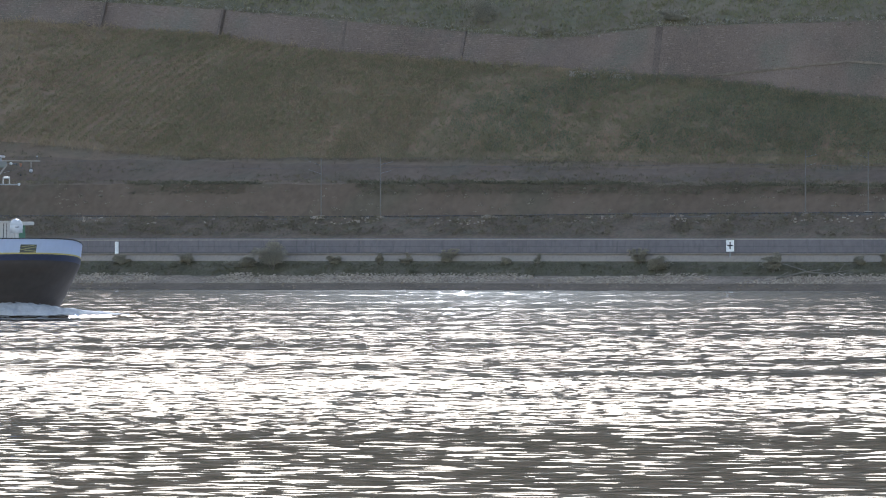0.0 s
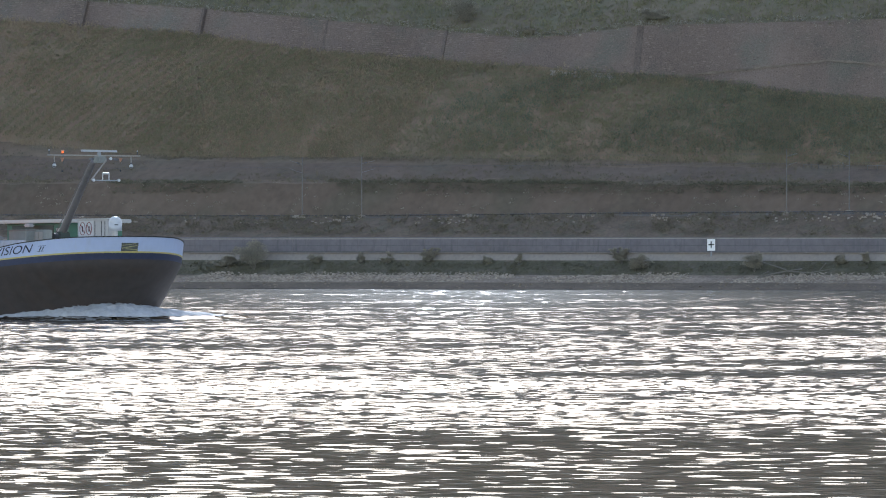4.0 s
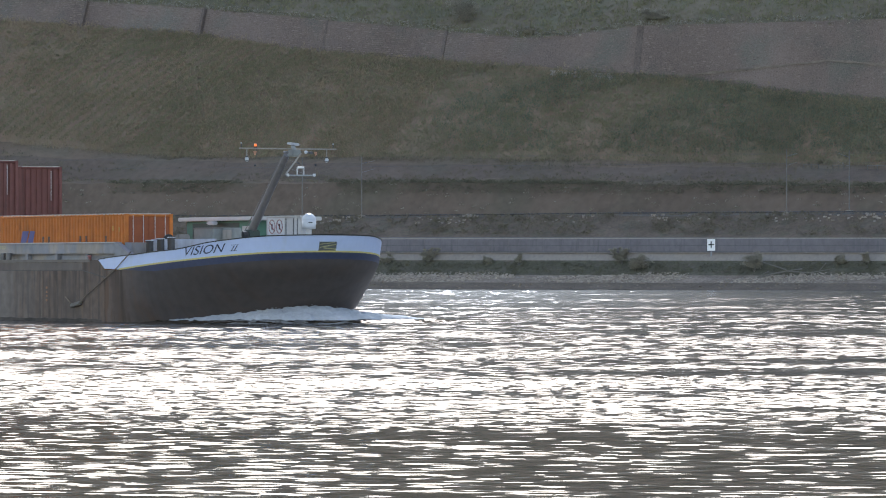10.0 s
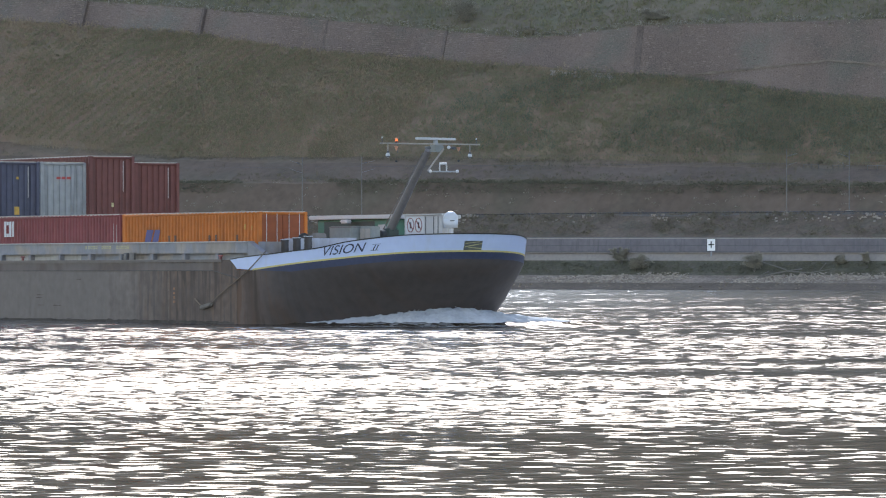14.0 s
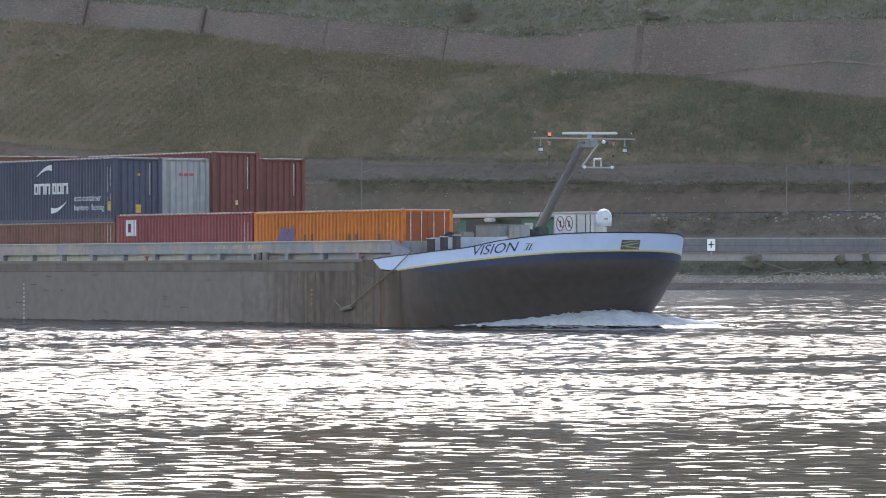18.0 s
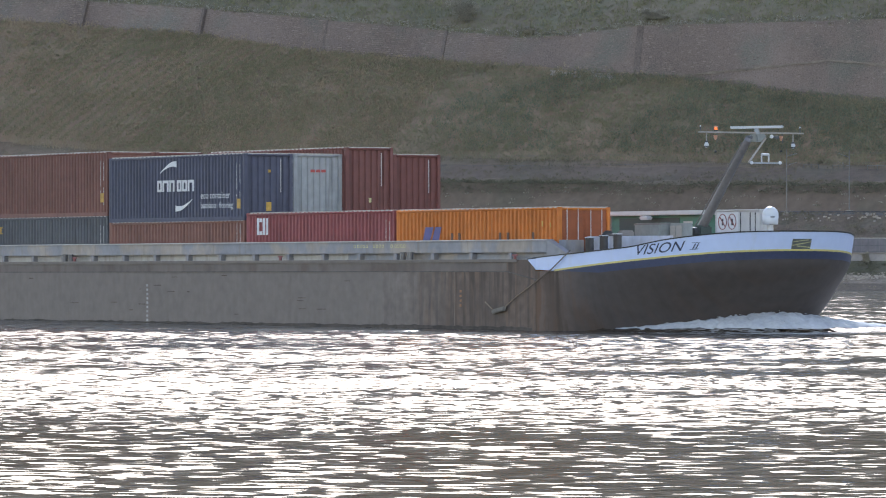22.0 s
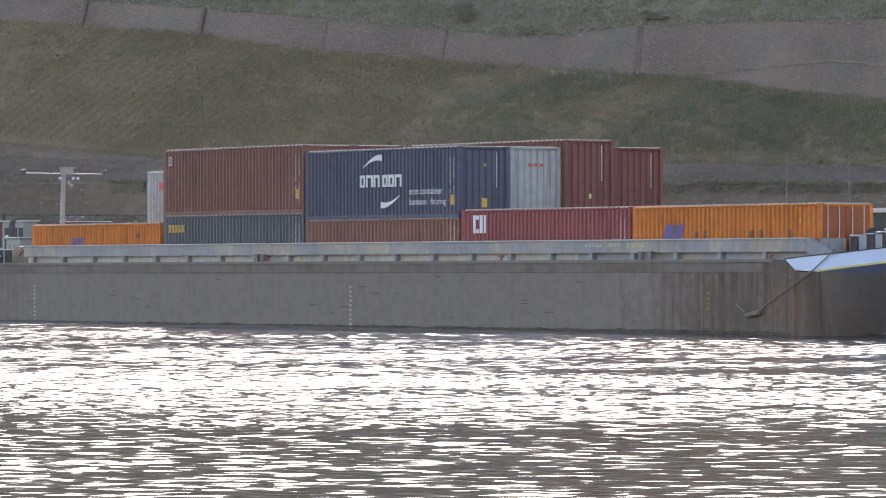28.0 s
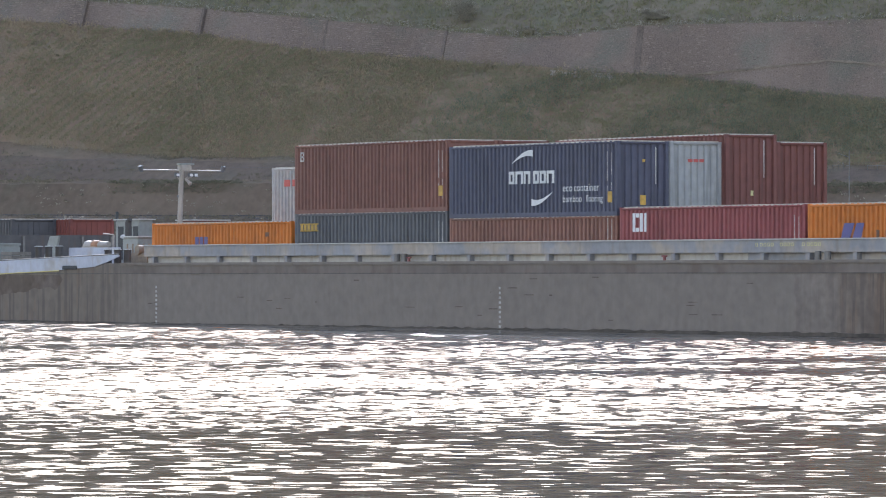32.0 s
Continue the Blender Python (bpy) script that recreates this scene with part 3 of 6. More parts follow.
verts, faces, slots = [], [], []
order = []
rough_by = dict(slope=0.25, grass=0.22, terrace=0.22, scrub=0.18, shore=0.1, rubble=0.08, dark_slope=0.15, mud=0.03)
for i, (n, z, m) in enumerate(ROWS):
    inside = 7 < i < len(ROWS) - 4
    for j, a in enumerate(a_fine):
        x, y = bank(a, n[j])
        d = rough_by.get(m, 0.0) * noise.noise((a * 0.35, n[j] * 0.35, 3)) * 1.6 if inside and -111 < a < 65 and abs(n[j] - 8.0) > 0.2 else 0.0
        verts.append((x, y, z[j] + d))
    if m not in order:
        order.append(m)
w = len(a_fine)
for i in range(1, len(ROWS)):
    for j in range(w - 1):
        faces.append(((i - 1) * w + j, (i - 1) * w + j + 1, i * w + j + 1, i * w + j))
        slots.append(order.index(ROWS[i][2]))
me = from_arrays("ground", verts, faces)
for m in order:
    me.materials.append(M[m])
me.polygons.foreach_set("material_index", slots)
ground = tagged(part("ground", me, None), "steep river bank with mud, scrub, vineyard and terraces", "ground", kind="structure")

# ---- the barge: x forward, y to port, z above the water; its origin lies 24.5 m behind the bow's shoulder ----
HALF = 5.88
SHOULDER, STERN = 24.5, -84.0
HEADING = -57.947


def barge_pose(t):
    s = 2.851 * (t - 32.0) - 0.003 * (t - 32.0) ** 2
    k = radians(-HEADING)
    return pose(10.903 + s * math.cos(k), 212.268 - s * math.sin(k), 0, 0, -0.14, HEADING)


CARRIED, TURNING = [], []


def scanner_pose(t):
    """The radar bar turns clockwise, a half turn every 1.2465 s."""
    return pose(31.33, -0.1, 7.92, 0, 0, -HEADING - 180 / 1.2465 * (t - 7.45))


def aboard(ob, local=Matrix.Identity(4)):
    """Notes a thing that rides with the barge, at its place aboard."""
    CARRIED.append((ob, local.copy()))
    ob.matrix_basis = barge_pose(0) @ local
    return ob


def plan(theta, z):
    """The bow's plan at height z: theta -90 at the starboard shoulder, 0 at the stem, 90 to port."""
    a = float(np.interp(z, [-1.5, 0.0, 0.9, 2.4, 3.9], [4.6, 6.9, 7.9, 9.3, 9.75]))
    b = float(np.interp(z, [-1.5, 0.0, 0.9, 2.4, 3.9], [4.2, 4.9, 5.35, 5.86, 5.9]))
    # full beam at the shoulder, narrowing quickly below
    c, s = math.cos(theta), math.sin(theta)
    e = 2 / 2.25
    y = math.copysign(abs(s) ** e, s)
    wide = b + (HALF - b) * abs(s) ** 8
    return SHOULDER + a * abs(c) ** e, wide * y


def top_line(x):
    return float(np.interp(x, [22.5, 24.5, 27.2, 28.6, 29.6, 30.1, 30.6, 31.1, 31.6, 32.1, 32.6, 33.2, 34.3], [2.63, 2.775, 2.945, 3.065, 3.14, 3.21, 3.31, 3.42, 3.5, 3.57, 3.645, 3.72, 3.79]))


def yellow_line(x):
    return float(np.interp(x, [22.5, 24.5, 25.7, 30.7, 33, 34.3], [2.33, 2.33, 2.29, 2.75, 2.99, 3.1]))


def on_bow(theta, z, out=0.0):
    x, y = plan(theta, z)
    x1, y1 = plan(theta + 0.004, z)
    x0, y0 = plan(theta - 0.004, z)
    n = Vector((y1 - y0, -(x1 - x0), 0))
    n = n.normalized() if n.length > 1e-9 else Vector((1, 0, 0))
    if n.x < 0 or (theta < 0 and n.y > 0.3):
        n = -n
    return Vector((x, y, z)) + n * out


def bow_strip(name, lo, hi, material, parent, out=0.0, thick=0.0, label="", steps=64, levels=1, t0=-math.pi / 2, t1=math.pi / 2):
    """A band round the bow between two height functions of x."""
    bm = bmesh.new()
    grid = []
    for i in range(steps + 1):
        th = t0 + (t1 - t0) * i / steps
        x = plan(th, 2.9)[0]
        a, b = lo(x), hi(x)
        col = [bm.verts.new(on_bow(th, a + (b - a) * k / levels, out)) for k in range(levels + 1)]
        if thick:
            col += [bm.verts.new(on_bow(th, a + (b - a) * k / levels, out - thick)) for k in range(levels, -1, -1)]
        grid.append(col)
    for p, q in zip(grid, grid[1:]):
        m = len(p)
        for k in range(m - 1):
            bm.faces.new((p[k], q[k], q[k + 1], p[k + 1]))
        if thick:
            bm.faces.new((p[m - 1], q[m - 1], q[0], p[0]))
    bmesh.ops.recalc_face_normals(bm, faces=bm.faces)
    return part(name, bm, material, parent, label, smooth=not thick)


def barge():
    b = thing("container_barge", "long river barge, grey hull with black and white bow", "barge")
    # bow shell up to the yellow line
    bow_strip("bow_hull", lambda x: -1.4, lambda x: yellow_line(x) - 0.04, M["worn_bow"], b, label="black-painted flared bow", levels=14, steps=72)
    bow_strip("navy_band", lambda x: yellow_line(x) - 0.04 - 0.3 * min(1.0, max(0.0, (x - 26.0) / 2.5)), lambda x: yellow_line(x) - 0.03, M["navy"], b, out=0.006, label="dark blue band below the yellow line", t0=-1.46, t1=1.46)
    bow_strip("yellow_stripe", lambda x: yellow_line(x) - 0.04, lambda x: yellow_line(x) + 0.03, M["yellow"], b, out=0.012, thick=0.05, label="yellow painted stripe", t0=-1.46, t1=1.46)
    bow_strip("bow_bulwark", lambda x: yellow_line(x), top_line, M["white"], b, thick=0.06, levels=3, label="white bulwark, bluish in the shade")
    bow_strip("bulwark_cap", top_line, lambda x: top_line(x) + 0.045, M["black"], b, out=0.02, thick=0.1, label="dark rounded cap rail")
    # side plating of the bulwark aft of the shoulder, with its slanted end
    for s in (-1, 1):
        bm = bmesh.new()
        for y in (s * (HALF + 0.004), s * (HALF - 0.06)):
            vs = [bm.verts.new(p) for p in ((23.92, y, 2.72), (24.42, y, 2.4), (24.5, y, 2.33), (24.5, y, 2.78))]
            bm.faces.new(vs if (s < 0) == (abs(y) > HALF) else vs[::-1])
        bmesh.ops.bridge_loops(bm, edges=[e for e in bm.edges if e.is_boundary])
        part("bulwark_end", bm, M["white"], b, "white slanted bulwark end")
        part("bulwark_end_cap", rod(bmesh.new(), (23.89, s * (HALF - 0.02), 2.74), (24.52, s * (HALF - 0.02), 2.79), 0.03, 0.04, 8), M["black"], b)
    # parallel side hull with a round bilge and a stern that tucks in
    for s in (-1, 1):
        bm = bmesh.new()
        grid = []
        xs = [STERN, STERN + 2, STERN + 6] + [float(x) for x in np.arange(-72, 12.1, 6.0)] + [13.0]
        for x in xs:
            tuck = float(np.interp(x, [STERN, STERN + 2, STERN + 12], [3.0, 1.2, 0.0]))
            prof = [(4.2, -1.5), (5.6, -1.1), (HALF, -0.5), (HALF, 0.0), (HALF, 1.0), (HALF, 2.0), (HALF, 2.72)]
            grid.append([bm.verts.new((x, s * max(0.5, y - tuck), z)) for y, z in prof])
        for p, q in zip(grid, grid[1:]):
            for k in range(len(p) - 1):
                bm.faces.new((p[k], q[k], q[k + 1], p[k + 1]))
        bmesh.ops.recalc_face_normals(bm, faces=bm.faces)
        part("hull_side", bm, M["hull"], b, "weathered grey hull plating")
        bm = bmesh.new()
        vs = []
        for x in np.arange(13.0, SHOULDER + 0.01, 0.115):
            x = min(float(x), SHOULDER)
            fade = min(1.0, (x - 13.0) / 3.0, (SHOULDER - x) / 1.0)
            dent = 0.016 * fade * (0.5 - 0.5 * math.cos(2 * math.pi * x / 0.56)) * (0.6 + 0.8 * noise.noise((x * 0.6, 0, 4)))
            vs.append([bm.verts.new((x, s * (y - dent * k), z)) for y, z, k in ((5.6, -1.1, 0), (HALF, -0.5, 0), (HALF, 0.0, 0.5), (HALF, 0.5, 1), (HALF, 1.2, 1), (HALF, 2.0, 1), (HALF, 2.3, 0), (HALF, 2.72, 0))])
        for p, q in zip(vs, vs[1:]):
            for k in range(7):
                bm.faces.new((p[k], q[k], q[k + 1], p[k + 1]))
        bmesh.ops.recalc_face_normals(bm, faces=bm.faces)
        part("shoulder_plating", bm, M["worn_side"], b, "grey plating streaked with brown rust")
        part("rubbing_strake", boxed(-38.2, 23.2, s * HALF, s * (HALF + 0.05), 2.62, 2.74, bevel=0.015), M["hull"], b, "grey rubbing strake")
        bm = bmesh.new()
        row = None
        for x in np.arange(STERN + 12, SHOULDER, 0.25):
            top = 0.06 * min(1.0, (SHOULDER - x) / 4) + 0.03 + 0.05 * noise.noise((x * 0.5, 1.0, s)) + 0.07 * noise.noise((x * 2.1, 2.0, s))
            pair = [bm.verts.new((float(x), s * (HALF + 0.012), z)) for z in (-0.4, top)] + [bm.verts.new((float(x), s * (HALF - 0.01), top + 0.01))]
            if row:
                for k in range(2):
                    bm.faces.new((row[k], pair[k], pair[k + 1], row[k + 1]))
            row = pair
        bmesh.ops.recalc_face_normals(bm, faces=bm.faces)
        part("waterline_growth", bm, M["growth"], b, "dark wet growth along the waterline")
        part("sheer_seam", boxed(STERN + 12, 22.4, s * (HALF - 0.01), s * (HALF + 0.022), 2.24, 2.28), M["bow_mid"], b)
        part("sheer_seam", rod(bmesh.new(), (22.4, s * (HALF - 0.005), 2.26), (24.6, s * (HALF - 0.005), 1.92), 0.025), M["bow_mid"], b)
        part("rust_band", boxed(-38.0, 22.4, s * (HALF - 0.01), s * (HALF + 0.006), 2.28, 2.6), M["rust"], b)
        for x in np.arange(-66.0, 24.0, 6.5):
            part("weld_seam", boxed(float(x), float(x) + 0.03, s * (HALF - 0.01), s * (HALF + 0.003), -0.2, 2.26), M["hull"], b)
        # side deck, coaming and its stays
        part("side_deck", boxed(STERN + 4, 24.6, s * 5.1, s * (HALF - 0.03), 2.62, 2.7), M["deck"], b)
        for x0, x1 in ((-37.0, 24.5), (-80.0, -56.6)):
            part("coaming", boxed(x0, min(x1, 9.0), s * 5.06, s * 5.12, 2.7, 3.0), M["cream"], b, "pale cream hold coaming")
            if x1 > 9:
                part("coaming", boxed(9.0, x1, s * 5.06, s * 5.12, 2.7, 3.0), M["blue_deck"], b, "blue-grey hold coaming stained with rust")
            part("coaming_box", boxed(x0, x1, s * 5.06, s * 5.34, 3.0, 3.48, bevel=0.02), M["blue_deck"], b, "pale blue-grey box girder of the coaming")
            # off-white plate: the sunlit top edge put in as colour
            part("coaming_cap", boxed(x0, x1, s * 5.0, s * 5.4, 3.48, 3.525, bevel=0.015), M["cabinet"], b, "coaming top plate, pale for its sunlit edge")
        stay = None
        for x in np.arange(-36.2, 23.0, 2.9):
            if stay is None:
                bm = bmesh.new()
                vs = [(s * 5.12, 2.7), (s * 5.345, 2.7), (s * 5.345, 2.85), (s * 5.338, 3.0), (s * 5.12, 3.0)]
                f0 = [bm.verts.new((-0.12, y, z)) for y, z in vs]
                f1 = [bm.verts.new((0.12, y, z)) for y, z in vs]
                bm.faces.new(f0)
                bm.faces.new(f1[::-1])
                for k in range(5):
                    bm.faces.new((f0[k], f1[k], f1[(k + 1) % 5], f0[(k + 1) % 5]))
                bmesh.ops.recalc_face_normals(bm, faces=bm.faces)
                stay = mesh_of(bm, "coaming_stay")
            part("coaming_stay", stay, M["blue_deck"], b).location = (float(x), 0, 0)
        # sloping fore end of the coaming
        bm = bmesh.new()
        for y in (s * 5.06, s * 5.34):
            vs = [bm.verts.new(p) for p in ((24.5, y, 2.7), (26.3, y, 2.75), (25.9, y, 2.95), (24.5, y, 3.52))]
            bm.faces.new(vs)
        bmesh.ops.bridge_loops(bm, edges=[e for e in bm.edges if e.is_boundary])
        bmesh.ops.recalc_face_normals(bm, faces=bm.faces)
        part("coaming_end", bm, M["blue_deck"], b)
        # the painted sheer band at the stern
        bm = bmesh.new()
        for y in (s * (HALF - 0.03), s * (HALF + 0.03)):
            bm.faces.new([bm.verts.new((x, y, z)) for x, z in ((STERN + 12, 2.25), (-50, 2.27), (-44.0, 2.42), (-40.6, 2.56), (-39.4, 2.78), (-38.3, 3.02), (-38.3, 3.1), (-44, 2.98), (-50, 2.84), (STERN + 12, 2.84))])
        bmesh.ops.bridge_loops(bm, edges=[e for e in bm.edges if e.is_boundary])
        bmesh.ops.recalc_face_normals(bm, faces=bm.faces)
        part("stern_band", bm, M["stern_white"], b, "pale blue bulwark rising along the stern")
        part("stern_cap", rod(rod(bmesh.new(), (-38.3, s * HALF, 3.12), (-50, s * HALF, 2.86), 0.035, 0.035, 8), (-50, s * HALF, 2.86), (STERN + 12, s * HALF, 2.86), 0.035, 0.035, 8), M["black"], b, "dark cap rail of the stern bulwark")
        part("stern_stripe", rod(rod(bmesh.new(), (-44.0, s * HALF, 2.4), (-50, s * HALF, 2.25), 0.03, 0.03, 8), (-50, s * HALF, 2.25), (STERN + 12, s * HALF, 2.23), 0.03, 0.03, 8), M["yellow"], b, "yellow stripe under the stern bulwark")
        part("fairlead", boxed(-43.6, -42.2, s * HALF, s * (HALF + 0.06), 2.45, 2.62, bevel=0.02), M["dark"], b, "dark mooring port")
        bm = bmesh.new()
        edge = [(STERN + 12, 1.2), (-60, 1.3)] + [(-52 + 0.225 * k, 1.15 + 0.015 * k + 0.16 * noise.noise((k * 0.22, 3.0, s)) + 0.09 * noise.noise((k * 0.9, 6.0, s))) for k in range(36)] + [(-43.6, 2.0), (-43.9, 2.2), (STERN + 12, 2.2)]
        bm.faces.new([bm.verts.new((x, s * (HALF + 0.006), z)) for x, z in edge])
        bmesh.ops.recalc_face_normals(bm, faces=bm.faces)
        part("dark_scuff", bm, M["dark_brown"], b, "dark brown patch on the quarter")
    part("hold_floor", boxed(-80, 25.2, -5.05, 5.05, 1.68, 1.89), M["deck"], b, "steel floor of the hold")
    part("bottom", boxed(STERN + 2, 24.5, -4.2, 4.2, -1.5, -1.4), M["hull"], b)
    part("stern_deck", boxed(-56.6, -37.2, -5.1, 5.1, 2.5, 2.58), M["deck"], b)
    part("transom", boxed(STERN, STERN + 0.1, -2.9, 2.9, -1.4, 2.6), M["hull"], b)
    # foredeck
    bm = bmesh.new()
    ring = [bm.verts.new((*plan(th, 2.6), 2.8)) for th in np.linspace(-1.5, 1.5, 40)]
    for v in ring:
        v.co.x -= 0.12
        v.co.y *= 0.98
    ring += [bm.verts.new((25.2, 5.6, 2.8)), bm.verts.new((25.2, -5.6, 2.8))]
    bm.faces.new(ring)
    part("foredeck", bm, M["deck"], b, "grey steel foredeck")
    part("fore_hatch_wing", boxed(24.9, 24.96, -5.06, -3.9, 2.7, 3.5, bevel=0.01), M["blue_deck"], b, "grey-blue rusted plate at the hold's fore corner")
    part("fore_hatch_coaming", boxed(25.02, 25.1, -3.8, 4.9, 2.8, 3.6, bevel=0.01), M["white"], b, "pale blue plate across the hold's fore end")
    part("breakwater", boxed(25.12, 31.0, -3.86, -3.8, 2.8, 3.63, bevel=0.01), M["stern_white"], b, "pale blue breakwater plate on the foredeck")
    part("fore_bulkhead", boxed(25.1, 25.2, -5.6, 5.6, 1.7, 2.8), M["blue_deck"], b)
    # bollards in a row behind the bulwark, and at the stern
    bol = None
    for x, y, z in ((26.55, -4.7, 2.85), (27.55, -4.7, 2.92), (28.5, -4.7, 2.98), (-40.4, -5.3, 2.62), (-39.5, -5.3, 2.62), (-38.6, -5.3, 2.62), (-46.4, -4.6, 2.8), (-47.4, -4.6, 2.8), (-48.4, -4.6, 2.8), (25.6, 4.6, 2.8), (26.6, 4.6, 2.8)):
        if bol is None:
            bm = bmesh.new()
            rod(bm, (0, 0, -0.05), (0, 0, 0.68), 0.165, 0.165, 14)
            rod(bm, (0, 0, 0.68), (0, 0, 0.73), 0.19, 0.19, 14)
            bol = mesh_of(bm, "bollard")
            rim = mesh_of(rod(bmesh.new(), (0, 0, 0.71), (0, 0, 0.742), 0.195, 0.185, 14), "rim")
        o = part("bollard", bol, M["bollard"], b, "dark round steel bollard with a pale rim")
        o.location = (x, y, z)
        part("rim", rim, M["dome"], o)
    # draught marks: white ticks down the side
    for x0 in (-34.9, -6.9, 19.0):
        for k in range(9 if x0 < 10 else 4):
            part("draught_mark", boxed(x0 - 0.07, x0 + 0.07, -HALF - 0.012, -HALF + 0.01, 0.1 + (0.0 if x0 < 10 else 0.75) + 0.19 * k, 0.2 + (0.0 if x0 < 10 else 0.75) + 0.19 * k), M["draught"] if x0 < 10 else M["faded_orange"], b)
    # scrapes and knocks along the plating
    rs = np.random.default_rng(17)
    for _ in range(26):
        x, z, wd = rs.uniform(-36, 14), rs.uniform(0.4, 2.2), rs.uniform(0.12, 0.9)
        part("scrape", boxed(x, x + wd, -HALF - 0.003, -HALF + 0.01, z, z + rs.uniform(0.02, 0.05)), M["dark_brown"], b)
    # deck fittings along the side deck
    for x, k in ((-14.3, "scarlet"), (4.14, "scarlet"), (22.5, "scarlet")):
        bm = rod(bmesh.new(), (x, -5.55, 2.6), (x, -5.55, 2.92), 0.06, 0.06, 10)
        rod(bm, (x - 0.16, -5.55, 2.9), (x + 0.16, -5.55, 2.9), 0.035)
        part("valve", bm, M[k], b, "small red deck valve")
    for x in (13.96, 14.55, -15.3, -14.75):
        part("mooring_post", rod(bmesh.new(), (x, -5.5, 2.6), (x, -5.5, 3.06), 0.12, 0.12, 12), M["mast"], b)
    # yellow lettering on the coaming: unreadable, as bars
    for x in (9.8, 10.1, 10.33, 10.56, 10.79, 11.37, 11.6, 11.83, 12.06, 12.75, 13.05, 13.28, 13.51, 13.74):
        bm = boxed(x, x + 0.035, -5.343, -5.335, 3.24, 3.37)
        box(bm, x, x + 0.16, -5.343, -5.335, 3.24, 3.262)
        box(bm, x, x + 0.16, -5.343, -5.335, 3.348, 3.37)
        box(bm, x + 0.12, x + 0.16, -5.343, -5.335, 3.262, 3.348)
        part("mark_bar", bm, M["pale_yellow"], b)
    # hanging mooring gear: chain and a wooden fender
    bm = bmesh.new()
    line = [(27.0, -HALF - 0.02, 3.08), (25.75, -HALF - 0.06, 2.36), (24.4, -HALF - 0.08, 1.76), (23.15, -HALF - 0.08, 1.24), (22.3, -HALF - 0.1, 0.8)]
    for p0, p1 in zip(line, line[1:]):
        for k in range(9):
            rod(bm, Vector(p0).lerp(Vector(p1), k / 9), Vector(p0).lerp(Vector(p1), (k + 0.85) / 9), 0.024, 0.024, 5)
    part("chain", bm, M["rope"], b, "rusty chain hanging down the side")
    bm = boxed(21.5, 22.45, -HALF - 0.16, -HALF - 0.02, 0.64, 0.82, bevel=0.04)
    for v in bm.verts:
        v.co.z += 0.12 * (v.co.x - 21.95) + 0.02 * math.sin(9 * v.co.x)
    part("fender_block", bm, M["wood"], b, "grey wooden fender block")
    part("chain", rod(bmesh.new(), (20.9, -HALF - 0.05, 1.05), (21.5, -HALF - 0.1, 0.78), 0.03, 0.03, 5), M["rope"], b)
    return b


BARGE = aboard(barge())


def lettering(text, x0, z0, size, material, name, parent, wide=1.0, slant=0.0):
    """Letters wrapped round the starboard bow from place x0, rising with the yellow line."""
    cu = bpy.data.curves.new(name, 'FONT')
    cu.body, cu.size, cu.shear = text, size, slant
    tmp = new("lettering_source", cu)
    me = bpy.data.meshes.new_from_object(tmp.evaluated_get(bpy.context.evaluated_depsgraph_get()))
    bpy.data.objects.remove(tmp)
    # arc length along the bow at mid height
    ths = np.linspace(-math.pi / 2, math.pi / 2, 1500)
    pts = np.array([plan(t, 3.1) for t in ths])
    arc = np.concatenate([[0], np.cumsum(np.hypot(*np.diff(pts, axis=0).T))])
    start = float(np.interp(x0, pts[:750, 0], arc[:750]))
    for v in me.vertices:
        s = start + v.co.x * wide
        th = float(np.interp(s, arc, ths))
        x = plan(th, 2.9)[0]
        v.co = on_bow(th, yellow_line(x) + z0 + v.co.y, 0.016)
    return part(name, me, material, parent)


lettering("VISION", 30.1, 0.17, 0.55, M["navy_text"], "ship_name", BARGE, wide=1.2, slant=0.3)
lettering("II", 32.2, 0.17, 0.34, M["navy_text"], "ship_name", BARGE, wide=1.5, slant=0.3)
lettering("_", 32.17, 0.215, 0.3, M["navy_text"], "ship_name", BARGE, wide=2.3)
lettering("_", 32.22, 0.465, 0.3, M["navy_text"], "ship_name", BARGE, wide=2.3)


def bow_patch(name, t0, t1, z0, z1, material, parent, out, tilt=0.0):
    bm = bmesh.new()
    g = []
    for i in range(7):
        th = t0 + (t1 - t0) * i / 6
        x = plan(th, 2.9)[0]
        dz = tilt * (i / 6 - 0.5)
        g.append([bm.verts.new(on_bow(th, yellow_line(x) + z + dz, out)) for z in (z0, z1)])
    for p, q in zip(g, g[1:]):
        bm.faces.new((p[0], q[0], q[1], p[1]))
    bmesh.ops.recalc_face_normals(bm, faces=bm.faces)
    return part(name, bm, material, parent)


badge = bow_patch("badge", -0.05, 0.06, 0.03, 0.42, M["badge"], BARGE, 0.014)
tagged(badge, "dark and gold painted badge on the bow")
for k, (a0, a1, c0, c1, tl) in enumerate(((-0.045, 0.055, 0.22, 0.26, 0.14), (-0.045, 0.04, 0.33, 0.36, 0.08), (-0.02, 0.06, 0.1, 0.14, -0.06))):
    bow_patch("badge_stroke", a0, a1, c0, c1, M["gold"], badge, 0.022, tl)


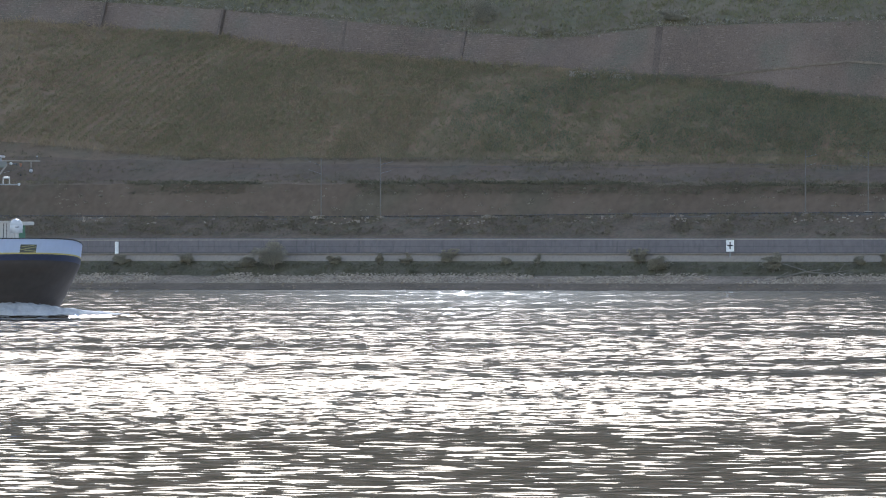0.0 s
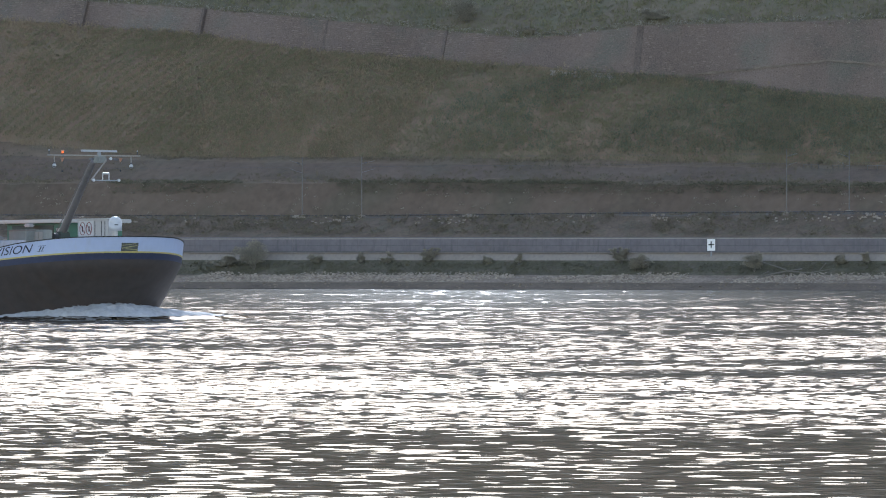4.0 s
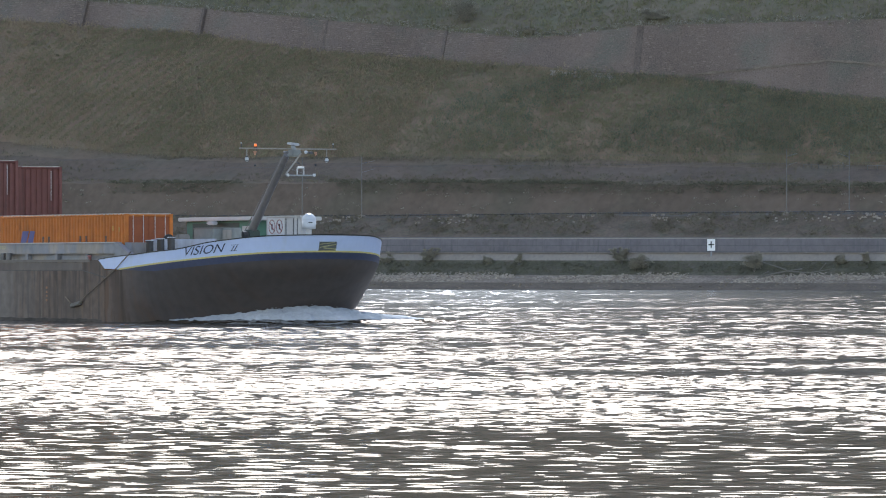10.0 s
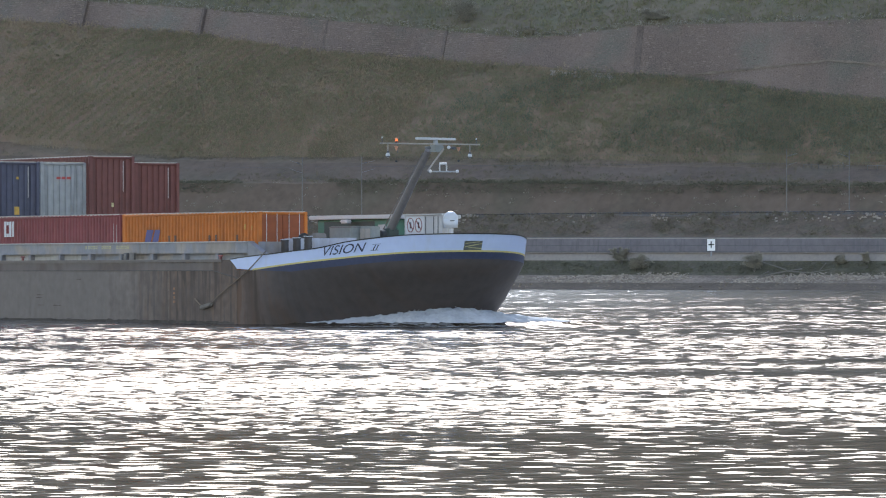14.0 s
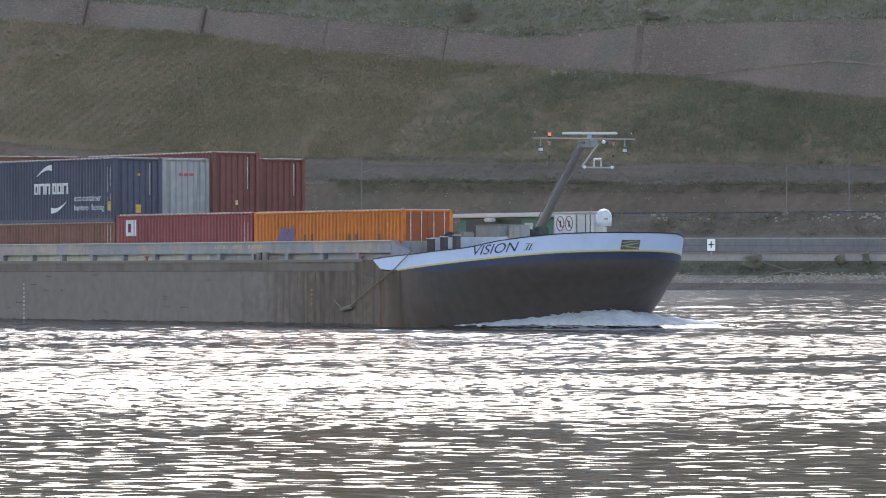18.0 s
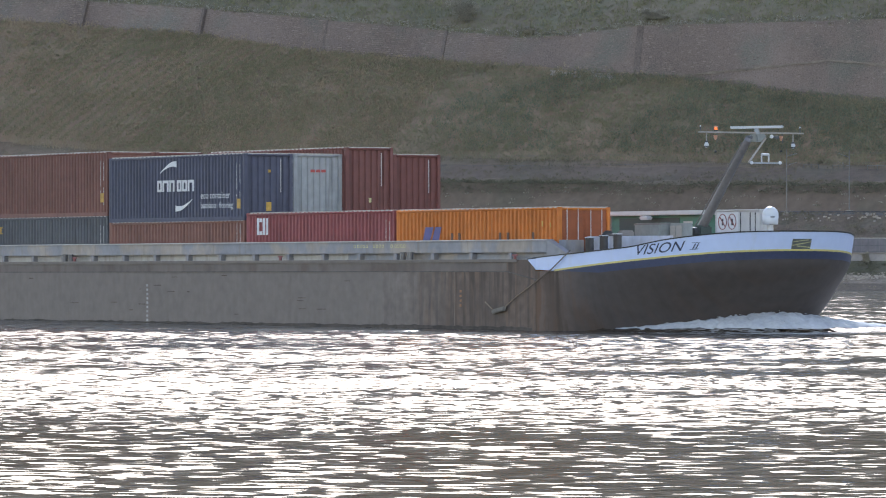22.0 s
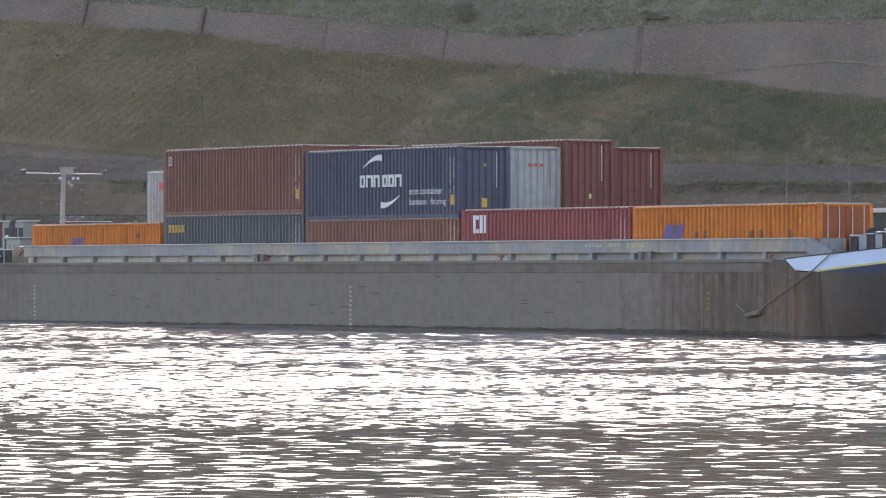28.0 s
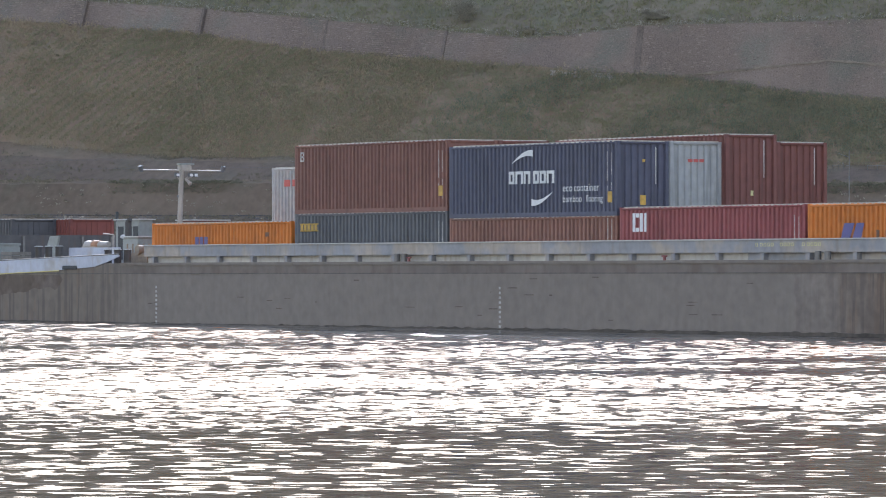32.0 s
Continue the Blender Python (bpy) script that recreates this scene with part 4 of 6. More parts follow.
def fore_mast():
    """Raked mast with crossbar, radar scanner, lamps and a lower bar of floodlights."""
    m = part("mast", rod(rod(bmesh.new(), (26.35, 0, 2.9), (30.6, 0.0, 7.45), 0.22, 0.14, 12), (26.2, 0, 2.9), (26.4, 0, 3.75), 0.28, 0.22, 12), M["mast"], BARGE, "raked tubular mast in brown-grey paint")
    foot = part("mast_foot", boxed(27.3, 27.75, -0.3, 0.3, 2.9, 4.15, bevel=0.06), M["mast_foot"], m, "dark green mast foot and winch")
    part("winch_drum", rod(bmesh.new(), (27.52, -0.5, 3.9), (27.52, -0.28, 3.9), 0.18, 0.18, 14), M["dark"], foot)
    part("cable", rod(bmesh.new(), (26.2, -0.28, 2.95), (30.4, -0.15, 7.35), 0.02, 0.02, 6), M["mast"], m)
    part("crossbar", boxed(31.28, 31.4, -2.85, 2.1, 7.67, 7.73, bevel=0.012), M["stern_mast"], m, "beige crossbar")
    part("mast_head", boxed(30.95, 31.5, -0.22, 0.24, 7.36, 7.66, bevel=0.05), M["gear"], m, "grey mast head box")
    TURNING.append(part("radar_scanner", boxed(-0.09, 0.09, -1.13, 1.13, -0.05, 0.045, bevel=0.02), M["dome"], m, "pale turning radar scanner bar"))
    TURNING[0].matrix_basis = scanner_pose(0)
    part("scanner_pedestal", rod(bmesh.new(), (31.33, -0.1, 7.66), (31.33, -0.1, 7.88), 0.12, 0.08, 10), M["steel"], m)
    part("stay", rod(bmesh.new(), (31.5, 0.2, 7.5), (31.5, -0.6, 6.55), 0.042, 0.038, 8), M["stern_mast"], m, "pale slanting stay")
    part("flood_bar", boxed(31.45, 31.55, -0.5, 0.85, 6.5, 6.56), M["steel"], m)
    for y in (-0.5, 0.85):
        lamp = part("flood_lamp", ball(bmesh.new(), (31.55, y, 6.54), 0.07, 10), M["white_text"], m, "small white lamp")
        part("lamp_housing", rod(bmesh.new(), (31.4, y, 6.54), (31.52, y, 6.54), 0.05, 0.08, 10), M["rail"], lamp)
    part("camera_frame", rod(rod(rod(bmesh.new(), (31.5, 0.0, 6.56), (31.5, 0.0, 6.86), 0.03), (31.5, 0.34, 6.56), (31.5, 0.34, 6.86), 0.03), (31.5, 0.0, 6.86), (31.5, 0.34, 6.86), 0.05), M["cabinet"], m)
    for y in (-2.47, 1.62):
        part("lamp_bracket", rod(bmesh.new(), (31.33, y, 7.36), (31.33, y, 7.68), 0.024), M["stern_mast"], m)
        bm = ball(bmesh.new(), (31.33, y, 7.21), 0.09, 12, 1.15)
        lamp = part("globe_lamp", rod(bm, (31.33, y, 7.24), (31.33, y, 7.34), 0.075, 0.05, 10), M["dome"], m, "white hanging globe lamp")
        part("collar", rod(bmesh.new(), (31.33, y, 7.3), (31.33, y, 7.37), 0.06, 0.05, 10), M["rail"], lamp)
        part("lens_ring", rod(bmesh.new(), (31.33, y, 7.13), (31.33, y, 7.17), 0.07, 0.092, 12), M["rail"], lamp, "dark ring round the lens")
    for y in (-2.05, 1.05):
        part("signal_lamp", rod(bmesh.new(), (31.33, y, 7.4), (31.33, y, 7.58), 0.03, 0.085, 8), M["orange_lamp"], m, "faded orange signal cone")
        part("cone_bracket", rod(bmesh.new(), (31.33, y + 0.07, 7.3), (31.33, y + 0.07, 7.68), 0.014), M["rail"], m)
        part("pendant", ball(bmesh.new(), (31.33, y, 6.95 if y < 0 else 7.0), 0.05, 8), M["dark"], m)
    beacon = part("beacon", rod(bmesh.new(), (31.33, -2.03, 7.79), (31.33, -2.03, 7.89), 0.055, 0.055, 12), M["beacon"], m, "glowing orange beacon")
    part("beacon_base", rod(bmesh.new(), (31.33, -2.03, 7.73), (31.33, -2.03, 7.79), 0.075, 0.075, 12), M["dark"], beacon)
    part("beacon_cap", rod(bmesh.new(), (31.33, -2.03, 7.89), (31.33, -2.03, 7.94), 0.075, 0.055, 12), M["orange_lamp"], beacon)
    for y in (-2.75, 1.95):
        part("aerial", rod(bmesh.new(), (31.33, y, 7.74), (31.33, y, 7.92), 0.022, 0.022, 6), M["rail"], m)
        part("aerial_tip", ball(bmesh.new(), (31.33, y, 7.93), 0.035, 8), M["dome"], m)
    for y in (-0.62, 0.62):
        part("horn", rod(bmesh.new(), (31.35, y, 7.55), (31.7, y, 7.52), 0.03, 0.07, 8), M["rail"], m)
    part("front_lamp", ball(bmesh.new(), (31.75, 0.3, 7.55), 0.075, 10), M["white_text"], m, "white steaming lamp")
    part("rest", rod(bmesh.new(), (27.8, -0.8, 2.9), (27.8, -0.8, 4.0), 0.05), M["steel"], m)


before = set(BARGE.children)
fore_mast()


def foredeck_gear():
    # satellite dome on its pillar
    p = part("dome_pillar", rod(boxed(29.5, 30.4, 1.2, 1.9, 2.9, 3.3), (29.95, 1.52, 3.2), (29.95, 1.52, 4.15), 0.12, 0.12, 12), M["cabinet"], BARGE)
    bm = rod(bmesh.new(), (29.95, 1.52, 4.17), (29.95, 1.52, 4.55), 0.3, 0.32, 24)
    ball(bm, (29.95, 1.52, 4.55), 0.32, 24, 1.0)
    part("satellite_dome", bm, M["dome"], BARGE, "white satellite dome", smooth=True)
    part("dome_mark", boxed(30.2, 30.28, 1.34, 1.5, 4.44, 4.48), M["dark"], BARGE)
    # signboard cabinet with two prohibition rings
    c = part("deck_cabinet", boxed(26.2, 29.3, 1.5, 2.0, 2.9, 4.72, bevel=0.03), M["cabinet"], BARGE, "off-white deck cabinet with warning signs")
    part("cabinet_roof", boxed(26.1, 29.4, 1.4, 2.1, 4.72, 4.78, bevel=0.02), M["cabinet"], c)
    for x in (27.95, 28.6, 28.95):
        part("door_seam", boxed(x, x + 0.04, 1.485, 1.5, 3.3, 4.66), M["dark"], c)
    part("sign_board", boxed(26.36, 27.82, 1.488, 1.5, 3.9, 4.68), M["white_text"], c, "white sign board")
    for x in (26.75, 27.4):
        bm = bmesh.new()
        for k in range(28):
            a0, a1 = 2 * math.pi * k / 28, 2 * math.pi * (k + 1) / 28
            rod(bm, (x + 0.27 * math.cos(a0), 1.48, 4.3 + 0.3 * math.sin(a0)), (x + 0.27 * math.cos(a1), 1.48, 4.3 + 0.3 * math.sin(a1)), 0.019, 0.019, 5)
        rod(bm, (x - 0.19, 1.48, 4.5), (x + 0.19, 1.48, 4.1), 0.022, 0.022, 5)
        rg = part("prohibition_ring", bm, M["scarlet"], c, "round prohibition sign")
        part("symbol_bar", boxed(x - 0.045, x + 0.045, 1.475, 1.49, 4.16, 4.42), M["dark"], rg)
    # green house with a white roof behind the hatch end
    g = part("deckhouse", boxed(18.7, 25.2, 1.6, 4.5, 1.86, 4.6, bevel=0.03), M["green"], BARGE, "green forward deckhouse")
    part("house_roof", boxed(18.4, 25.6, 1.3, 4.8, 4.6, 4.78, bevel=0.03), M["cabinet"], g, "off-white flat roof")
    part("house_door", boxed(23.9, 24.5, 1.57, 1.6, 2.9, 4.35), M["cabinet"], g)
    # dark strip on the wall paints in the shade under the roof
    part("house_window", boxed(19.3, 23.6, 1.575, 1.6, 3.55, 4.5), M["dark_green"], g, "dark green strip for the shade under the roof")
    part("roof_lamp", boxed(21.4, 22.0, 1.1, 1.4, 4.42, 4.58, bevel=0.05), M["dome"], g, "white lamp under the roof edge")
    # capstan cover, locker and mooring winch on the foredeck
    cover = part("winch_cover", boxed(25.2, 27.0, -1.7, -0.6, 2.86, 4.25, bevel=0.05, segments=3), M["gear"], BARGE, "pale grey box-shaped winch cover")
    for z in (3.35, 4.18):
        part("cover_band", boxed(25.19, 27.01, -1.712, -0.59, z, z + 0.05, bevel=0.01), M["mast"], cover)
    lock = part("deck_locker", boxed(27.1, 28.0, -1.3, -0.8, 2.86, 4.24, bevel=0.04), M["gear"], BARGE, "pale grey deck locker")
    for x in (27.15, 27.57):
        part("locker_door", boxed(x, x + 0.38, -1.325, -1.3, 3.0, 4.14, bevel=0.01), M["stern_mast"], lock)
    wn2 = part("mooring_winch", boxed(25.7, 27.0, -3.7, -2.7, 2.86, 3.5, bevel=0.05), M["bollard"], BARGE, "dark mooring winch with a drum")
    part("drum", rod(bmesh.new(), (25.6, -3.2, 3.66), (26.6, -3.2, 3.66), 0.17, 0.17, 16), M["bollard"], wn2)
    for x in (25.6, 26.6):
        part("drum_flange", rod(bmesh.new(), (x - 0.03, -3.2, 3.66), (x + 0.03, -3.2, 3.66), 0.3, 0.3, 18), M["dark"], wn2)
    part("gear_case", boxed(26.7, 27.05, -3.5, -2.9, 3.5, 3.95, bevel=0.06), M["mast"], wn2)
    part("anchor_winch", rod(boxed(30.4, 31.4, 2.0, 3.4, 2.86, 3.4, bevel=0.05), (30.9, 1.8, 3.45), (30.9, 3.5, 3.45), 0.26, 0.26, 14), M["bollard"], BARGE, "dark anchor winch")
    for x, y in ((33.0, 2.1), (29.2, -4.9), (32.4, -3.3)):
        part("fairlead", rod(bmesh.new(), (x, y, top_line(x)), (x, y, top_line(x) + 0.14), 0.06, 0.05, 8), M["steel"], BARGE)


foredeck_gear()
for o in set(BARGE.children) - before:
    o.location.z -= 0.09


def stern_gear():
    # second mast with its crossbar
    m = part("aft_mast", rod(bmesh.new(), (-43.4, 0, 2.58), (-43.1, 0, 7.1), 0.13, 0.11, 12), M["stern_mast"], BARGE, "slim pale aft mast with a crossbar")
    part("crossbar", rod(bmesh.new(), (-43.1, -2.1, 7.0), (-43.1, 2.1, 6.98), 0.027, 0.027, 8), M["stern_mast"], m)
    for y in (-0.35, 0.35, 0.6):
        lamp = part("floodlight", boxed(-43.0, -42.8, y - 0.11, y + 0.11, 6.68, 6.86, bevel=0.03), M["rail"], m, "dark floodlight")
        part("lamp_glass", boxed(-42.805, -42.79, y - 0.08, y + 0.08, 6.71, 6.83), M["dome"], lamp)
        part("floodlight_arm", rod(bmesh.new(), (-43.1, y * 0.5, 6.6), (-42.95, y, 6.75), 0.02), M["stern_mast"], m)
    head = part("mast_head", boxed(-43.28, -42.9, -0.14, 0.44, 6.95, 7.24, bevel=0.05), M["stern_mast"], m, "pale mast head box")
    part("scanner", boxed(-43.24, -42.94, -0.2, 0.62, 7.22, 7.32, bevel=0.03), M["gear"], head)
    part("aerial", rod(bmesh.new(), (-43.1, 0.5, 7.3), (-43.1, 0.52, 7.62), 0.012), M["rail"], head)
    part("loudhailer", rod(bmesh.new(), (-43.1, 0.2, 6.6), (-42.8, 0.3, 6.36), 0.04, 0.1, 10), M["stern_mast"], m)
    part("collar", rod(bmesh.new(), (-43.25, 0, 5.75), (-43.24, 0, 5.85), 0.135, 0.135, 12), M["rail"], m, "dark collar")
    for y in (-2.1, 2.1):
        bm = rod(bmesh.new(), (-43.1, y, 6.92), (-43.05, y * 1.045, 7.17), 0.08, 0.12, 10)
        part("deck_lamp", bm, M["rail"], m, "dark deck lamp")
        part("lamp_lens", ball(bmesh.new(), (-43.0, y * 1.045, 7.16), 0.05, 8), M["dome"], m)
    part("wheel_shelter", boxed(-48.7, -46.4, -0.4, 0.35, 2.58, 4.74, bevel=0.05), M["gear"], BARGE, "low grey deckhouse on the stern")
    for x0, x1, z0 in ((-48.4, -47.9, 2.9), (-47.7, -47.1, 3.7), (-46.95, -46.5, 3.7)):
        part("opening", boxed(x0, x1, -0.42, -0.395, z0, 4.45), M["dark"], BARGE)
    part("stack", rod(rod(bmesh.new(), (-43.8, -2.4, 2.58), (-43.8, -2.4, 4.62), 0.16, 0.15, 12), (-43.8, -2.4, 4.62), (-43.6, -2.4, 4.74), 0.14, 0.1, 12), M["bollard"], BARGE, "dark ventilation stack")
    part("deck_lamp", ball(bmesh.new(), (-43.95, -2.6, 3.95), 0.1, 10), M["dome"], BARGE, "small white deck lamp")
    part("locker", boxed(-42.9, -41.4, -3.2, -2.2, 2.58, 3.9, bevel=0.05), M["gear"], BARGE, "grey deck locker")
    part("locker_lid", boxed(-43.0, -41.3, -3.3, -2.1, 3.9, 3.96, bevel=0.02), M["cabinet"], BARGE)
    part("shelter_roof", boxed(-48.85, -46.25, -0.5, 0.45, 4.74, 4.8, bevel=0.03), M["cabinet"], BARGE)
    housing = part("deck_housing", boxed(-45.6, -44.2, 1.2, 3.1, 2.58, 4.7, bevel=0.03), M["housing"], BARGE, "rust-brown deck housing")
    part("housing_lid", boxed(-45.7, -44.1, 1.1, 3.2, 4.7, 4.75, bevel=0.015), M["cabinet"], housing, "pale lid edge")
    part("after_bulkhead", boxed(-57.3, -57.2, -5.0, 5.0, 2.5, 4.12), M["housing_dark"], BARGE, "dark plate at the after hold's fore end")
    for y in (-4.0, -2.4, -0.8, 0.8, 2.4, 4.0):
        part("bulkhead_rib", boxed(-57.2, -57.1, y - 0.06, y + 0.06, 2.58, 4.05), M["mast"], BARGE)
    part("exhaust", rod(bmesh.new(), (-48.9, -0.2, 4.4), (-48.9, -0.2, 5.15), 0.08, 0.07, 10), M["dark"], BARGE, "dark exhaust pipe")
    bm = rod(bmesh.new(), (-45.2, -2.4, 2.58), (-45.2, -2.4, 4.05), 0.05)
    rod(bm, (-45.2, -2.4, 4.05), (-46.2, -2.4, 4.1), 0.03)
    part("davit", bm, M["stern_mast"], BARGE, "pale davit post")
    part("stern_bulwark", boxed(-46.0, -41.2, -4.3, -4.22, 2.58, 3.45), M["stern_white"], BARGE, "grimy pale blue inner bulwark")
    bm = rod(boxed(-46.2, -44.8, -3.6, -2.8, 2.58, 3.5, bevel=0.05), (-46.2, -3.2, 3.52), (-44.2, -3.2, 3.6), 0.26, 0.12, 16)
    boat = thing("work_boat", "small pale work boat with an orange cover on its cradle", "boat")
    part("hull", bm, M["stern_mast"], boat)
    aboard(boat)
    part("boat_cover", rod(bmesh.new(), (-45.5, -3.2, 3.55), (-45.0, -3.2, 3.57), 0.25, 0.21, 16), M["faded_orange"], boat, "faded orange cover")
    chest = thing("deck_box", "grey steel deck box standing on the stern deck", "box")
    part("body", boxed(-55.5, -52.5, -4.6, -3.4, 2.58, 3.58, bevel=0.05), M["gear"], chest)
    part("lid", boxed(-55.55, -52.45, -4.65, -3.35, 3.58, 3.7, bevel=0.04), M["gear"], chest)
    aboard(chest)
    crate = thing("deck_crate", "weathered wooden crate standing on the stern deck", "crate")
    for k in range(4):
        part("board", boxed(-52.2, -51.0, -4.6, -3.6, 2.58 + 0.18 * k, 2.74 + 0.18 * k, bevel=0.02), M["wood"], crate)
    aboard(crate)
    bm = bmesh.new()
    vs0 = [bm.verts.new(p) for p in ((-50.0, -3.6, 2.6), (-48.9, -3.6, 2.6), (-48.3, -3.6, 4.0), (-49.2, -3.6, 4.0))]
    vs1 = [bm.verts.new((v.co.x, -3.5, v.co.z)) for v in vs0]
    bm.faces.new(vs0)
    bm.faces.new(vs1[::-1])
    for k in range(4):
        bm.faces.new((vs0[k], vs1[k], vs1[(k + 1) % 4], vs0[(k + 1) % 4]))
    bmesh.ops.recalc_face_normals(bm, faces=bm.faces)
    flap = thing("gangway", "raised grey gangway leaning on the stern deck", "gangway")
    part("panel", bm, M["gear"], flap)
    aboard(flap)
    part("winch", rod(boxed(-39.6, -38.0, -4.6, -3.4, 2.6, 3.2, bevel=0.04), (-38.8, -4.7, 3.3), (-38.8, -3.3, 3.3), 0.22, 0.22, 12), M["rope"], BARGE, "brown stern winch")
    for k in range(5):
        part("rail_post", rod(bmesh.new(), (-38.6 - 0.5 * k, -4.2, 2.58), (-38.6 - 0.5 * k, -4.2, 3.6), 0.04), M["rope"], BARGE)


stern_gear()


# ---- the containers, each a thing of its own ----
def container(colour, label, x0, row, z0, height=2.591, length=12.19, doors=True, rods="paint", marks=(), end_label="", pipe=False, stripes=False, door=None):
    """A corrugated steel box with posts, rails, roof, doors and rods; x0 is its aft end, row 0 the starboard row."""
    W = 2.438
    base = mat("container_paint", colour, 0.6, vary=0.2, big=0.3, small=2.5, streak=(tuple(c * 0.5 for c in colour), 0.55, 0.55), spec=0.3)
    c = thing("shipping_container", label, "container", "containers on the barge")
    L2, w2 = length / 2, W / 2

    def corrugated(length, lo, hi, depth=0.07, pitch=0.278):
        prof = []
        n = int(length / pitch)
        p = length / n
        for k in range(n):
            for f, d in ((0, 0), (0.4, 0), (0.52, 1), (0.88, 1)):
                prof.append((-length / 2 + (k + f) * p, d * depth))
        prof.append((length / 2, 0))
        bm = bmesh.new()
        cols = [[bm.verts.new((x, d, z)) for z in (lo, hi)] for x, d in prof]
        for p0, p1 in zip(cols, cols[1:]):
            bm.faces.new((p0[0], p1[0], p1[1], p0[1]))
        return bm

    for s in (-1, 1):
        bm = corrugated(length - 0.3, 0.16, height - 0.1)
        ob = part("side_panel", bm, base, c)
        ob.matrix_basis = pose(0, s * (w2 - 0.012), 0) @ (Matrix.Identity(4) if s < 0 else pose(0, 0, 0, 0, 0, 180))
        part("bottom_rail", boxed(-L2 + 0.1, L2 - 0.1, s * (w2 - 0.06), s * w2, 0.0, 0.17), base, c)
        part("top_rail", boxed(-L2 + 0.1, L2 - 0.1, s * (w2 - 0.06), s * w2, height - 0.11, height - 0.005, bevel=0.028, segments=4), base, c, smooth=True)
        for e in (-1, 1):
            part("corner_post", boxed(e * (L2 - 0.15), e * L2, s * (w2 - 0.16), s * w2, 0.1, height - 0.1, bevel=0.015), base, c)
            bm = boxed(e * (L2 - 0.18), e * L2, s * (w2 - 0.165), s * (w2 + 0.003), height - 0.12, height, bevel=0.012)
            part("corner_casting", bm, base, c)
            part("corner_casting", boxed(e * (L2 - 0.18), e * L2, s * (w2 - 0.165), s * (w2 + 0.003), 0, 0.12, bevel=0.012), base, c)
    roof = part("roof", boxed(-L2 + 0.1, L2 - 0.1, -w2 + 0.05, w2 - 0.05, height - 0.05, height - 0.015), base, c)
    # pale ribs stand in for the sunlit dotted line along the roof edge
    bm = bmesh.new()
    for x in np.arange(-L2 + 0.3, L2 - 0.35, 0.36):
        box(bm, float(x), float(x) + 0.2, -w2 + 0.02, w2 - 0.02, height - 0.03, height + 0.026)
    for e in (-1, 1):
        box(bm, e * (L2 - 0.1), e * (L2 - 0.02), -w2 + 0.2, w2 - 0.2, height - 0.02, height + 0.02)
    part("roof_ribs", bm, M["sunlit_ribs"], roof, "roof ribs in a pale colour for the sunlit edge")
    part("floor", boxed(-L2 + 0.1, L2 - 0.1, -w2 + 0.06, w2 - 0.06, 0.05, 0.17), base, c)
    for e in (-1, 1):
        part("end_sill", boxed(e * (L2 - 0.1), e * (L2 - 0.005), -w2 + 0.14, w2 - 0.14, 0.0, 0.15), base, c)
        part("end_header", boxed(e * (L2 - 0.1), e * (L2 - 0.005), -w2 + 0.14, w2 - 0.14, height - 0.12, height - 0.004, bevel=0.028, segments=4), base, c, smooth=True)
    # aft end and, where it has no doors, the fore end: corrugated
    for e in ((-1,) if doors else (-1, 1)):
        ob = part("end_panel", corrugated(W - 0.28, 0.14, height - 0.1), base, c, end_label)
        ob.matrix_basis = pose(e * (L2 - 0.05), 0, 0, 0, 0, 90 * e)
    if doors:
        for s in (-1, 1):
            bm = boxed(L2 - 0.09, L2 - 0.05, s * 0.01, s * (w2 - 0.15), 0.15, height - 0.12)
            for k in range(4):
                z = 0.35 + k * (height - 0.7) / 4
                box(bm, L2 - 0.06, L2 - 0.035, s * 0.06, s * (w2 - 0.22), z, z + (height - 0.7) / 4 - 0.09, bevel=0.01)
            d = part("door", bm, door or base, c)
            for y in (0.3, 0.82):
                part("lock_rod", rod(bmesh.new(), (L2 - 0.015, s * y, 0.06), (L2 - 0.015, s * y, height - 0.06), 0.016, 0.016, 6), M["rods"] if rods == "all" or (rods == "one" and s * y == 0.82) else base, d)
                part("rod_handle", boxed(L2 - 0.02, L2, s * y, s * (y - 0.22), 1.05, 1.1), base, d)
    for kind, x, z, wd, hg, material in marks:
        if kind == "side":
            part("painted_mark", boxed(x, x + wd, -w2 + 0.002, -w2 + 0.014, z, z + hg), material, c)
        else:
            part("painted_mark", boxed(L2 - 0.052, L2 - 0.044, x, x + wd, z, z + hg), material, c)
    if pipe:
        part("end_pipe", rod(bmesh.new(), (L2 - 0.03, 0.62, height * 0.42), (L2 - 0.03, 0.62, height - 0.22), 0.016, 0.016, 8), M["rods"], c, "pale pipe on the end wall")
    if stripes:
        for x, spans in ((L2 - 0.68, ((1.35, 2.5), (0.95, 1.15))), (L2 - 0.4, ((1.6, 2.45), (1.0, 1.3), (0.5, 0.75)))):
            bm = bmesh.new()
            for lo, hi in spans:
                box(bm, x, x + 0.022, -w2 + 0.003, -w2 + 0.015, lo, hi)
            part("pale_stripe", bm, M["stripe"], c)
    aboard(c, pose(x0 + L2, -3.66 + 2.44 * row, z0))
    return c


STD, HIGH = 2.591, 2.896
BROWN, SLATE, ORANGE = (0.158, 0.062, 0.054), (0.076, 0.078, 0.11), (0.5, 0.15, 0.032)
Y, WT, RD, NB = M["yellow_mark"], M["white_text"], M["red"], M["blue_mark"]
FLOOR = 1.89
blue_bars = [("side", -5.62 + 0.29 * k, 2.14, 0.2, 0.34, Y) for k in range(5)] + [("side", -5.66, 2.43, 1.5, 0.05, Y), ("side", -5.66, 2.14, 1.5, 0.05, Y)]
